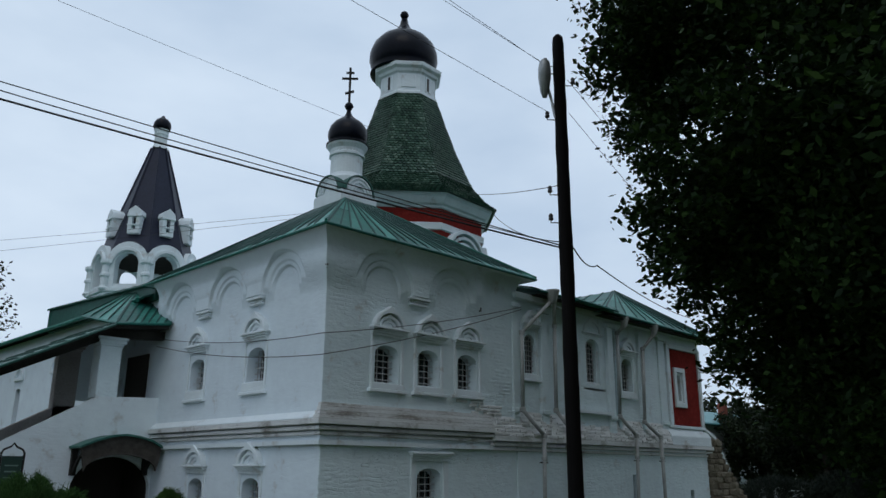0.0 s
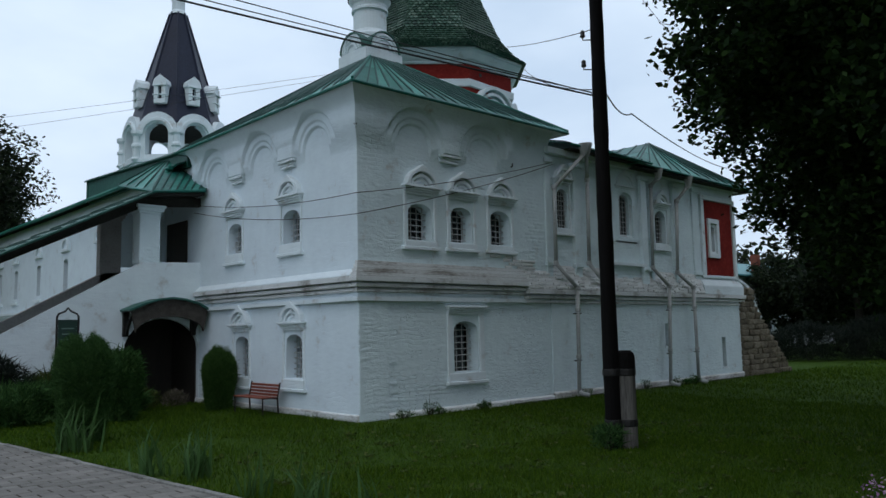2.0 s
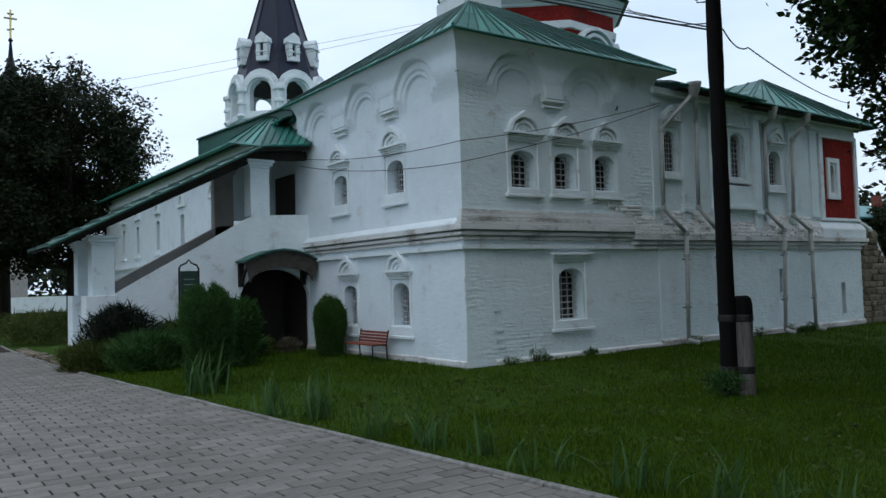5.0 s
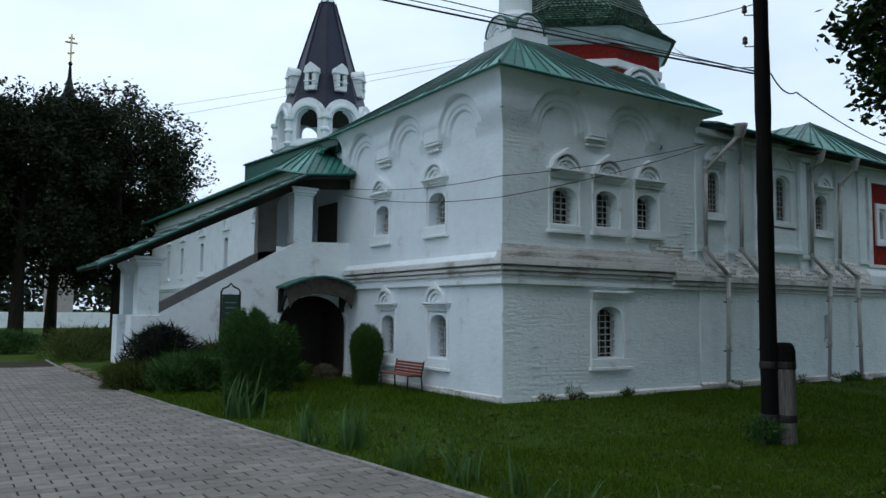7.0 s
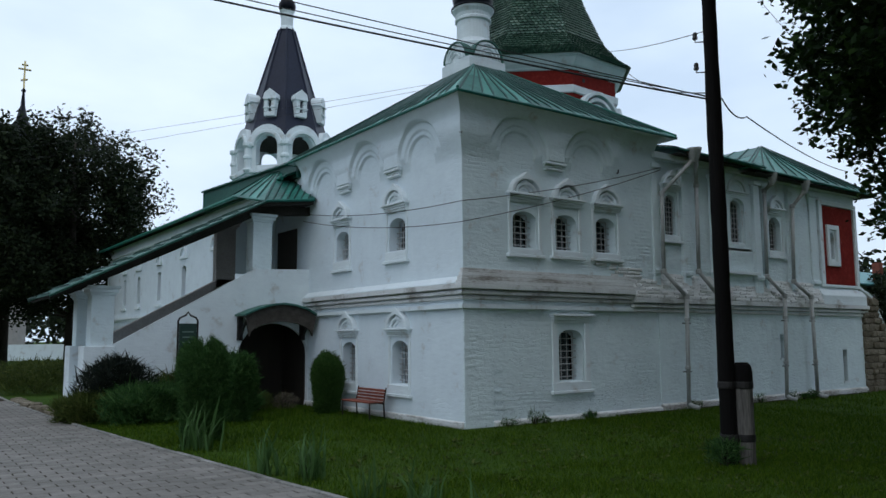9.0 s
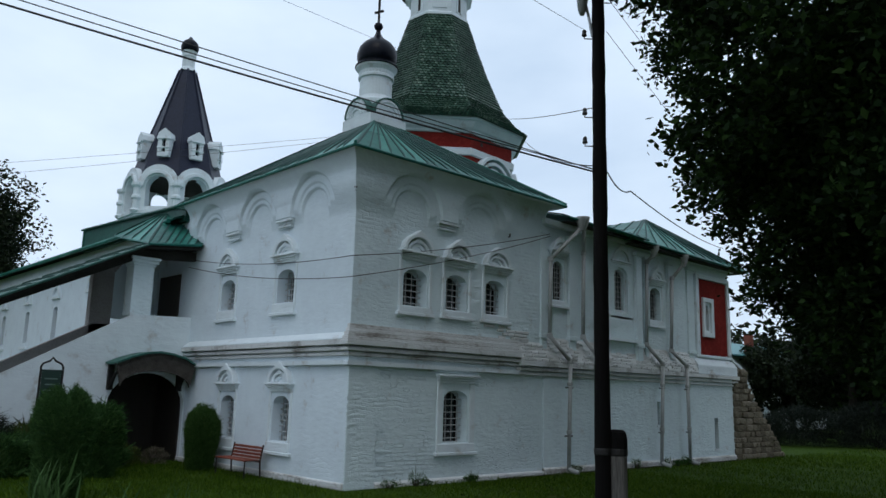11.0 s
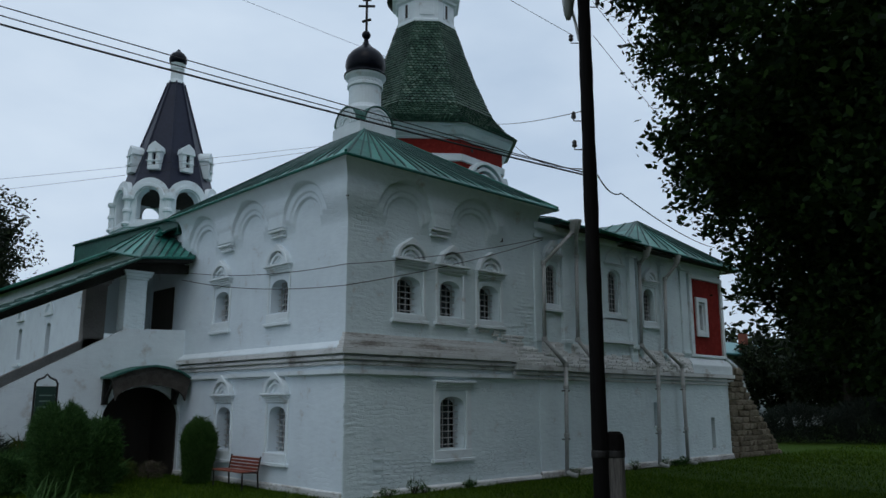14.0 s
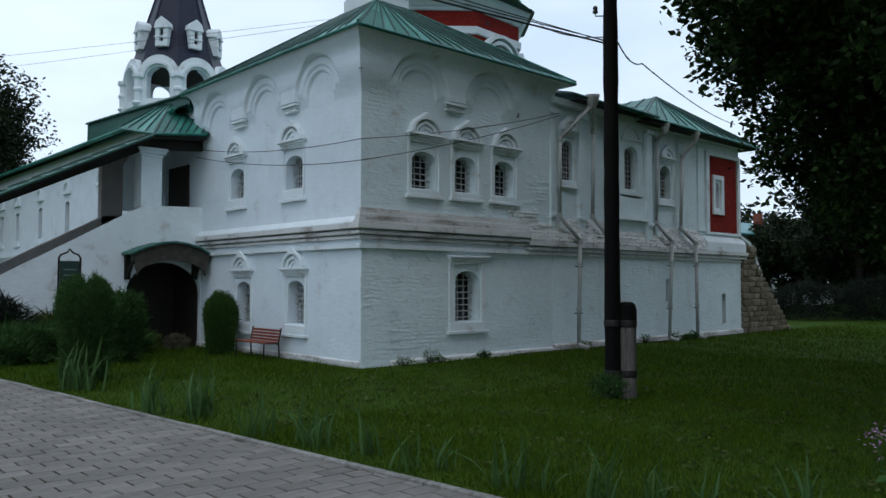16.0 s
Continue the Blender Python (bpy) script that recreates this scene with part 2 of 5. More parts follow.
BLUE_ROOF = material("blue_green_roof", [(0.3, (0.05, 0.19, 0.20)), (0.7, (0.09, 0.27, 0.27))], 1.2, 0.5)


def leaf_material(name, a, b, c, trans=0.25, rough=0.6):
    m = bpy.data.materials.new(name)
    m.use_nodes = True
    n, l = m.node_tree.nodes, m.node_tree.links
    s = n["Principled BSDF"]
    geo, ramp, tr, mix = n.new("ShaderNodeNewGeometry"), n.new("ShaderNodeValToRGB"), n.new("ShaderNodeBsdfTranslucent"), n.new("ShaderNodeMixShader")
    e = ramp.color_ramp.elements
    e.new(0.5)
    for k, (p, col) in enumerate(((0.0, a), (0.6, b), (1.0, c))):
        e[k].position, e[k].color = p, (*col, 1)
    l.new(geo.outputs["Random Per Island"], ramp.inputs["Fac"])
    l.new(ramp.outputs["Color"], s.inputs["Base Color"])
    l.new(ramp.outputs["Color"], tr.inputs["Color"])
    s.inputs["Roughness"].default_value = rough
    s.inputs["Specular IOR Level"].default_value = 0.1
    mix.inputs["Fac"].default_value = trans
    l.new(s.outputs[0], mix.inputs[1])
    l.new(tr.outputs[0], mix.inputs[2])
    l.new(mix.outputs[0], n["Material Output"].inputs["Surface"])
    return m


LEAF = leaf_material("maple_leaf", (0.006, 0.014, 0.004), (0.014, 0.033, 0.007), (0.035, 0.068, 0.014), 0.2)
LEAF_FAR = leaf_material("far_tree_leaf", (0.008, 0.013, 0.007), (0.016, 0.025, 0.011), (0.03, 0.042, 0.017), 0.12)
SHRUB = leaf_material("feathery_shrub_leaf", (0.016, 0.046, 0.014), (0.042, 0.105, 0.028), (0.095, 0.18, 0.055), 0.25)
SHRUB_Y = leaf_material("yellow_green_shrub_leaf", (0.03, 0.05, 0.012), (0.065, 0.09, 0.02), (0.12, 0.14, 0.04), 0.2)
SHRUB_D = leaf_material("purple_dark_shrub_leaf", (0.008, 0.012, 0.010), (0.018, 0.026, 0.02), (0.04, 0.05, 0.035), 0.15)
SHRUB_L = leaf_material("light_feathery_shrub_leaf", (0.020, 0.052, 0.012), (0.050, 0.115, 0.026), (0.11, 0.20, 0.055), 0.25)
IRIS = leaf_material("iris_leaf", (0.030, 0.075, 0.022), (0.058, 0.12, 0.036), (0.14, 0.20, 0.085), 0.25, 0.45)
GRASS = leaf_material("grass_blade", (0.018, 0.048, 0.002), (0.050, 0.108, 0.004), (0.115, 0.165, 0.014), 0.3)
PETAL = leaf_material("pink_phlox_petal", (0.20, 0.09, 0.18), (0.36, 0.20, 0.33), (0.60, 0.42, 0.56), 0.3)
FLOWER = leaf_material("pale_flower", (0.05, 0.07, 0.03), (0.12, 0.10, 0.07), (0.28, 0.22, 0.20), 0.3)


# ---- building blocks ----
def mesh(name, verts, faces, mat, smooth=False):
    me = bpy.data.meshes.new(name)
    me.from_pydata([tuple(v) for v in verts], [], faces)
    me.materials.append(mat)
    if smooth:
        me.polygons.foreach_set("use_smooth", [True] * len(me.polygons))
    me.update()
    return me


def finish(bm, name, mat, bevel=0.0, smooth=False):
    bmesh.ops.recalc_face_normals(bm, faces=bm.faces)
    if bevel:
        sharp = [e for e in bm.edges if len(e.link_faces) == 2 and e.calc_face_angle(0) > 0.6]
        bmesh.ops.bevel(bm, geom=sharp, offset=bevel, segments=1, affect="EDGES", clamp_overlap=True)
    me = bpy.data.meshes.new(name)
    bm.to_mesh(me)
    bm.free()
    me.materials.append(mat)
    if smooth:
        me.polygons.foreach_set("use_smooth", [True] * len(me.polygons))
    return me


def part(name, bm, mat, parent=None, label="", bevel=0.0, smooth=False):
    """Links a bmesh as one mesh object under a thing or a part."""
    ob = new(name, finish(bm, name, mat, bevel, smooth))
    if parent:
        ob.parent = parent
    return tagged(ob, label)


def shared(name, me, parent=None, m=None, label=""):
    ob = new(name, me)
    if parent:
        ob.parent = parent
    if m is not None:
        ob.matrix_basis = m
    return tagged(ob, label)


def thing(name, label, category, group="", kind="", at=(0, 0, 0)):
    ob = new(name)
    ob.empty_display_size = 0.2
    ob.location = at
    return tagged(ob, label, category, group, kind)


# wall planes: along, up, out -> world
def on_long(u, z, o):
    return (u, -o, z)


def on_gate(u, z, o):
    return (-o, u, z)


def porch_front(u, z, o):
    return (u, 7.6 - o, z)


def prism(bm, plane, loop, o0, o1):
    """A closed prism of the loop of (along, up) between two depths."""
    a = [bm.verts.new(plane(u, z, o0)) for u, z in loop]
    b = [bm.verts.new(plane(u, z, o1)) for u, z in loop]
    bm.faces.new(a)
    bm.faces.new(b[::-1])
    k = len(loop)
    for i in range(k):
        bm.faces.new((a[i], b[i], b[(i + 1) % k], a[(i + 1) % k]))
    return bm


def rect(u0, u1, z0, z1):
    return [(u0, z0), (u1, z0), (u1, z1), (u0, z1)]


def arched(u0, u1, z0, z1, rise, k=10):
    """An opening with a curved head; z1 is its crown."""
    c, r = (u0 + u1) / 2, (u1 - u0) / 2
    head = [(c + r * math.cos(math.pi * i / k), z1 - rise + rise * math.sin(math.pi * i / k)) for i in range(k + 1)]
    return [(u0, z0), (u1, z0)] + head


def ring(c, z, r0, r1, tip=0.0, k=14, sq=1.0):
    """A half-round band with an optional ogee tip, as a loop."""
    outer = [(c + r1 * math.cos(math.pi * i / k), z + sq * r1 * math.sin(math.pi * i / k) + tip * max(0, 1 - abs(i - k / 2) / 1.6)) for i in range(k + 1)]
    inner = [(c + r0 * math.cos(math.pi * i / k), z + sq * r0 * math.sin(math.pi * i / k)) for i in range(k, -1, -1)]
    return outer + inner


def cube(bm, x0, x1, y0, y1, z0, z1):
    return prism(bm, lambda u, z, o: (u, o, z), rect(x0, x1, z0, z1), y0, y1)


def holed(bm, plane, outer, holes, o0, o1):
    """A thick wall with openings right through it."""
    rims = []
    for o in (o0, o1):
        edges, loops = [], []
        for loop in (outer, *holes):
            v = [bm.verts.new(plane(u, z, o)) for u, z in loop]
            edges += [bm.edges.new((v[i], v[(i + 1) % len(v)])) for i in range(len(v))]
            loops.append(v)
        bmesh.ops.triangle_fill(bm, edges=edges, use_beauty=True, use_dissolve=False)
        rims.append(loops)
    for a, b in zip(*rims):
        for i in range(len(a)):
            j = (i + 1) % len(a)
            bm.faces.new((a[i], b[i], b[j], a[j]))
    return bm


def spin(bm, profile, k=24, at=(0, 0, 0), turn=0.0):
    """A surface of revolution from (radius, height) pairs, capped."""
    rows = []
    for r, z in profile:
        rows.append([bm.verts.new((at[0] + r * math.cos(turn + 2 * math.pi * i / k), at[1] + r * math.sin(turn + 2 * math.pi * i / k), at[2] + z)) for i in range(k)])
    for a, b in zip(rows, rows[1:]):
        for i in range(k):
            j = (i + 1) % k
            bm.faces.new((a[i], a[j], b[j], b[i]))
    bm.faces.new(rows[0][::-1])
    bm.faces.new(rows[-1])
    return bm


def tube(bm, pts, r, k=8):
    """A round bar along points; r may be one radius or one for each point."""
    rs = r if isinstance(r, (list, tuple)) else [r] * len(pts)
    pts = [Vector(p) for p in pts]
    rows = []
    for i, p in enumerate(pts):
        d = (pts[min(i + 1, len(pts) - 1)] - pts[max(i - 1, 0)]).normalized()
        s = d.orthogonal().normalized() if i == 0 else (side - d * side.dot(d)).normalized()
        side = s
        c = d.cross(s)
        rows.append([bm.verts.new(p + (s * math.cos(2 * math.pi * q / k) + c * math.sin(2 * math.pi * q / k)) * rs[i]) for q in range(k)])
    for a, b in zip(rows, rows[1:]):
        for i in range(k):
            j = (i + 1) % k
            bm.faces.new((a[i], a[j], b[j], b[i]))
    bm.faces.new(rows[0][::-1])
    bm.faces.new(rows[-1])
    return bm


def B():
    return bmesh.new()


# ---- ground ----
def kerb_x(y):
    """The paved way's edge."""
    return -5.92 - 0.085 * y + 0.0035 * max(0.0, y - 3.0) ** 2


def ground_z(x, y):
    return 0.014 * noise.noise((x * 0.35, y * 0.35, 0)) - 0.006


GS = np.concatenate([np.linspace(-600, -40, 12), np.linspace(-34, 46, 90), np.linspace(52, 700, 14)])
GT = np.concatenate([np.linspace(-500, -40, 10), np.linspace(-34, 46, 90), np.linspace(52, 900, 14)])
gv = [(x, y, ground_z(x, y) if -30 < x < 45 and -30 < y < 45 else 0.0) for y in GT for x in GS]
gf = [(j * len(GS) + i, j * len(GS) + i + 1, (j + 1) * len(GS) + i + 1, (j + 1) * len(GS) + i) for j in range(len(GT) - 1) for i in range(len(GS) - 1)]
tagged(new("ground", mesh("ground", gv, gf, LAWN, True)), "mown green lawn of short grass and clover", "lawn", kind="structure")

# ---- corner block walls ----
UP_R = [arched(1.41, 2.12, 3.9, 4.74, 0.2), arched(2.73, 3.42, 3.92, 4.77, 0.2), arched(4.08, 4.78, 3.94, 4.80, 0.2)]
LOW_R = [arched(2.75, 3.52, 0.88, 2.06, 0.2)]
UP_L = [arched(2.26, 2.98, 3.98, 4.77, 0.2), arched(5.02, 5.72, 3.96, 4.75, 0.2)]
LOW_L = [arched(2.16, 2.84, 0.82, 1.83, 0.18), arched(4.64, 5.30, 0.78, 1.80, 0.18)]
FAR_R = [arched(6.80, 7.24, 4.58, 5.66, 0.2), arched(9.68, 10.22, 4.58, 5.80, 0.22), arched(11.66, 12.28, 4.45, 5.48, 0.26)]
LOW_FAR = [rect(11.80, 12.02, 1.22, 1.92), rect(15.36, 15.62, 0.42, 1.42)]

wall_south = part("wall_south", holed(B(), on_long, rect(0.0, 6.3, -0.3, 7.2), UP_R + LOW_R, 0.0, -0.6), WASH_X)
tagged(wall_south, "whitewashed brick wall with worn courses showing", "wall", kind="structure")
wall_west = part("wall_west", holed(B(), on_gate, rect(0.6, 7.62, -0.3, 7.2), UP_L + LOW_L, 0.0, -0.6), WASH_Y)
tagged(wall_west, "smooth whitewashed wall over the porch lawn", "wall", kind="structure")
bm = B()
holed(bm, on_gate, rect(0.003, 0.6, -0.3, 7.2), [], 0.002, -0.02)
tagged(part("wall_corner", bm, WASH_Y), "whitewashed corner of the block", "wall", kind="structure")
wall_lower = part("wall_south_lower", holed(B(), on_long, rect(6.3, 16.85, -0.3, 3.1), LOW_FAR, 0.03, -0.8), WASH_X)
tagged(wall_lower, "long whitewashed ground-floor wall", "wall", kind="structure")
# set-back upper storey with a projecting bay and pilasters
wall_upper = part("wall_south_upper", holed(B(), on_long, rect(6.3, 16.85, 3.1, 6.75), FAR_R + [rect(14.62, 16.62, 3.52, 6.12)], -0.06, -0.7), WASH_X)
tagged(wall_upper, "whitewashed upper wall with pilasters", "wall", kind="structure")
bm = B()
cube(bm, 6.3, 6.9, 0.7, 12, -0.3, 6.9)
cube(bm, 6.9, 16.85, 11.5, 12, -0.3, 6.9)
cube(bm, 16.35, 16.85, 0.8, 11.5, -0.3, 6.75)
cube(bm, 0.02, 6.3, 7.0, 7.6, -0.3, 7.2)
tagged(part("wall_inner", bm, TRIM), "plain closing walls of the church block", "wall", kind="structure")
# unseen ceiling and floor close the block and keep its rooms dark
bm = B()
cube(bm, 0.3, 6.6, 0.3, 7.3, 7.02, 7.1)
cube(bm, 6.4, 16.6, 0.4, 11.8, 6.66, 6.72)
tagged(part("ceiling", bm, SOFFIT), "unseen dark boarded ceiling that keeps the rooms dark", "ceiling", kind="structure")
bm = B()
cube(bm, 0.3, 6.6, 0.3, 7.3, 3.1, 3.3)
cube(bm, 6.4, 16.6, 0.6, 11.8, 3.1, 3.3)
tagged(part("floor", bm, SOFFIT), "unseen dark upper floor closing the block", "floor", kind="structure")


def band(name, plane, u0, u1, z0, z1, out, mat=TRIM, parent=None, bevel=0.015, back=0.05, slope=0.0):
    """A moulding; slope lets its upper edge fall back to the wall."""
    bm = B()
    sec = [(-back, z0), (out, z0), (out, z1 - slope), (-back if slope else out, z1)] + ([] if slope else [(-back, z1)])
    a = [bm.verts.new(plane(u0, z, o)) for o, z in sec]
    b = [bm.verts.new(plane(u1, z, o)) for o, z in sec]
    bm.faces.new(a), bm.faces.new(b[::-1])
    for i in range(len(sec)):
        j = (i + 1) % len(sec)
        bm.faces.new((a[i], b[i], b[j], a[j]))
    return part(name, bm, mat, parent, bevel=bevel)


# cornice between the storeys, all round
cornice = thing("trim_cornice", "stepped whitewashed cornice between the storeys, chipped on top", "cornice", kind="structure")
for plane, u1 in ((on_long, 5.25), (on_gate, 7.62)):
    worn = AGED
    for nm, z0, z1, o, m_ in (("string_course", 2.50, 2.60, 0.11, TRIM), ("moulding", 2.70, 2.77, 0.09, AGED), ("moulding", 2.80, 2.88, 0.145, AGED), ("moulding", 2.915, 3.03, 0.205, worn)):
        band(nm, plane, -o if plane is on_long else 0.05, u1, z0, z1, o, m_, cornice)
for k in range(4):
    band("ledge_course", on_long, -0.17 + 0.04 * k, 5.25, 3.03 + 0.085 * k, 3.112 + 0.085 * k, 0.17 - 0.04 * k, WORN, cornice, bevel=0.012)
band("ledge", on_gate, 0.05, 7.62, 3.03, 3.24, 0.16, TRIM, cornice, slope=0.17)
band("moulding", on_long, 5.25, 16.95, 2.50, 2.57, 0.09, AGED, cornice)
band("moulding", on_long, 5.25, 16.98, 2.61, 2.69, 0.14, AGED, cornice)
band("moulding", on_long, 5.25, 17.0, 2.73, 2.86, 0.20, AGED, cornice)
band("ledge_core", on_long, 5.25, 14.2, 2.86, 3.56, 0.16, WORN, cornice, slope=0.66, back=0.07)
band("ledge", on_long, 14.2, 16.95, 2.86, 3.46, 0.14, TRIM, cornice, slope=0.30, back=0.07)
band("corner_pilaster", on_long, 0.0, 0.78, -0.3, 2.50, 0.03, WASH_X, cornice, back=0.02)
band("plinth", on_long, 0.78, 6.3, -0.3, 0.14, 0.07, WORN, cornice, slope=0.05)
band("plinth", on_long, 6.3, 16.8, -0.3, 0.22, 0.10, WORN, cornice, slope=0.07)
band("plinth", on_gate, 0.0, 7.6, -0.3, 0.16, 0.04, WORN, cornice, slope=0.03)


# ---- windows ----
def grille(win, plane, u0, u1, z0, z1, o, nu=4, nz=6):
    for i in range(nu):
        u = u0 + (u1 - u0) * (i + 0.5) / nu
        part("upright_bar", tube(B(), [plane(u, z0, o), plane(u, z1 - 0.05, o)], 0.013, 6), GRILLE, win)
    for i in range(nz):
        z = z0 + (z1 - z0) * (i + 0.6) / nz
        part("cross_bar", tube(B(), [plane(u0 - 0.02, z, o + 0.015), plane(u1 + 0.02, z, o + 0.015)], 0.012, 6), GRILLE, win)


def glazing(win, plane, u0, u1, z0, z1, o):
    p = part("pane", prism(B(), plane, rect(u0 - 0.05, u1 + 0.05, z0 - 0.03, z1 + 0.03), o, o - 0.012), GLASS, win)
    p.visible_shadow = False
    for u in (u0, (u0 + u1) / 2, u1):
        part("mullion", prism(B(), plane, rect(u - 0.025, u + 0.025, z0, z1), o + 0.03, o - 0.02), DOOR_AND_SHADE, win)


def window(number, plane, u0, u1, z0, z1, hood=True, hood_z=0.30, sill=0.2, bars=True, jamb=True, wide=0.14, lo=False, base=0.0, deep=0.40):
    win = thing("window_%d" % number, "small arched window with iron grille and ogee-headed whitewashed surround", "window", "church windows", "structure")
    glazing(win, plane, u0, u1, z0, z1, base - deep)
    if bars:
        grille(win, plane, u0, u1, z0, z1, base - deep * 0.6, 4, 6 if z1 - z0 < 1 else 8)
    c, w = (u0 + u1) / 2, (u1 - u0) / 2
    bm = B()
    prism(bm, plane, rect(u0 - wide - 0.06, u1 + wide + 0.06, z0 - sill - 0.03, z0 - sill + 0.05), base - 0.05, base + 0.09)
    prism(bm, plane, rect(u0 - wide, u1 + wide, z0 - sill + 0.05, z0 - 0.02), base - 0.05, base + 0.055)
    part("sill", bm, TRIM, win, bevel=0.012)
    if jamb:
        for s, u in ((-1, u0), (1, u1)):
            part("jamb", prism(B(), plane, rect(min(u + s * 0.06, u + s * wide), max(u + s * 0.06, u + s * wide), z0 - 0.02, z1 + hood_z), base - 0.05, base + 0.035), TRIM, win, bevel=0.01)
    zl = z1 + hood_z
    bm = B()
    for e, z2, z3, o in ((0.055, 0.085, 0.14, 0.16), (0.025, 0.035, 0.085, 0.115), (0.0, -0.015, 0.035, 0.08), (-0.02, -0.07, -0.015, 0.05)):
        prism(bm, plane, rect(c - w - wide - e, c + w + wide + e, zl + z2, zl + z3), base - 0.05, base + o)
    part("lintel", bm, TRIM, win, bevel=0.01)
    if hood:
        r = w + wide - 0.02
        part("hood", prism(B(), plane, ring(c, zl + 0.14, r - 0.10, r, 0.10, sq=0.84), base - 0.05, base + 0.145), TRIM, win, bevel=0.016)
        part("hood_field", prism(B(), plane, ring(c, zl + 0.14, 0.01, r - 0.05, 0.0, sq=0.82), base - 0.05, base + 0.012), TRIM, win)
        for q, o in ((0.13, 0.10), (0.245, 0.06)):
            part("inner_arch", prism(B(), plane, ring(c, zl + 0.14, r - q - 0.085, r - q, 0.05, sq=0.76), base - 0.05, base + o), TRIM, win, bevel=0.014)
    return win


window(1, on_long, 1.41, 2.12, 3.9, 4.74, hood_z=0.26)
window(2, on_long, 2.73, 3.42, 3.92, 4.77, hood_z=0.24)
window(3, on_long, 4.08, 4.78, 3.94, 4.80, hood_z=0.22)
window(4, on_gate, 2.26, 2.98, 3.98, 4.77, hood_z=0.22, sill=0.28, wide=0.12)
window(5, on_gate, 5.02, 5.72, 3.96, 4.75, hood_z=0.22, sill=0.28, wide=0.12)
window(6, on_gate, 2.16, 2.84, 0.82, 1.83, hood_z=0.16, sill=0.28, wide=0.14)
window(7, on_gate, 4.64, 5.30, 0.78, 1.80, hood_z=0.18, sill=0.28, wide=0.14)
window(8, on_long, 2.75, 3.52, 0.88, 2.06, hood=False, hood_z=0.22, sill=0.26, wide=0.22)
window(9, on_long, 6.80, 7.24, 4.58, 5.66, hood_z=0.16, sill=0.2, wide=0.14, base=-0.06, deep=0.13)
window(10, on_long, 9.68, 10.22, 4.58, 5.80, hood_z=0.12, sill=0.24, wide=0.22, base=-0.06, deep=0.13)
window(11, on_long, 11.66, 12.28, 4.45, 5.48, hood_z=0.12, sill=0.22, wide=0.10, base=-0.06, deep=0.28)

# crumbling courses where the wash has fallen off above the ledge
r = random.Random(31)
brick_me = finish(cube(B(), -0.13, 0.13, -0.06, 0.06, -0.036, 0.036), "brick", WORN, 0.01)
for k in range(40):
    zz = 3.40 + 0.085 * r.randrange(0, 4)
    uu = 5.7 - abs(r.gauss(0, 0.6)) - (zz - 3.4) * 0.6
    shared("brick", brick_me, wall_south, pose(uu, 0.028 - r.uniform(-0.012, 0.02), zz, 0, 0, r.uniform(-2, 2)) @ Matrix.Diagonal((r.uniform(0.5, 1.0), 1, 1, 1)))
for row in range(7):
    u = 5.25 + (0.14 if row % 2 else 0.0)
    while u < 14.1:
        w = r.uniform(0.22, 0.31)
        if r.random() > 0.16 + 0.02 * row:
            o = 0.19 - 0.035 * row + r.uniform(-0.025, 0.02)
            shared("brick", brick_me, cornice, pose(u + w / 2, -o + 0.06, 2.905 + 0.09 * row + r.uniform(-0.008, 0.008), r.uniform(-4, 4), r.uniform(-2, 2), r.uniform(-3, 3)) @ Matrix.Diagonal((w / 0.27, 1, 1.08, 1)))
        u += w

# bricks that stand proud under the limewash, uneven from patch to patch
r = random.Random(57)


def proud_brick(seed):
    q = random.Random(seed)
    lo = [(-0.132, 0, -0.043), (0.132, 0, -0.043), (0.132, 0, 0.043), (-0.132, 0, 0.043)]
    hi = [(x * q.uniform(0.80, 0.93), -1, z * q.uniform(0.52, 0.78)) for x, _, z in lo]
    fs = [(4, 5, 6, 7)] + [(i, (i + 1) % 4, 4 + (i + 1) % 4, 4 + i) for i in range(4)]
    return lo + hi, fs


shapes = [proud_brick(k) for k in range(8)]
proud_me = [mesh("brick", v, f, WASH_X, True) for v, f in shapes]
HOLES_R = [(1.12, 2.40, 3.55, 5.70), (2.45, 3.72, 3.55, 5.70), (3.80, 5.12, 3.55, 5.70), (2.46, 3.82, 0.56, 2.46)]
bv, bf, count = [], [], 0
for row in range(62):
    z = 0.2 + 0.0915 * row
    if 2.42 < z < 3.42:
        continue
    u = 0.14 + (0.14 if row % 2 else 0.0)
    while u < (6.2 if z > 3 else 6.3):
        w = r.uniform(0.6, 1.25)
        patch = noise.noise((u * 0.8, z * 0.9, 2.0)) + 0.45 * noise.noise((u * 2.5, z * 3.0, 5.0))
        if r.random() < 0.30 + 0.9 * patch and not any(a - 0.1 < u < b + 0.1 and c < z < d for a, b, c, d in HOLES_R) and z < 5.74:
            deep = r.uniform(0.001, 0.0035) + max(0.0, patch) * 0.007 + (0.004 if u > 4.6 and z < 4.6 else 0.0)
            m_ = pose(u, -0.001 - (0.031 if u < 0.9 and z < 2.5 else 0.0), z + 0.012 * noise.noise((u, z, 9.0)), 0, r.uniform(-2.5, 2.5), 0) @ Matrix.Diagonal((w, deep, r.uniform(0.85, 1.05), 1))
            k = r.randrange(8)
            if z < 2.42 and u > 0.9 and count < 240:
                shared("brick", proud_me[k], wall_south, m_)
                count += 1
            else:
                bf += [tuple(i + len(bv) for i in q) for q in shapes[k][1]]
                bv += [m_ @ Vector(p) for p in shapes[k][0]]
        u += 0.275 * w
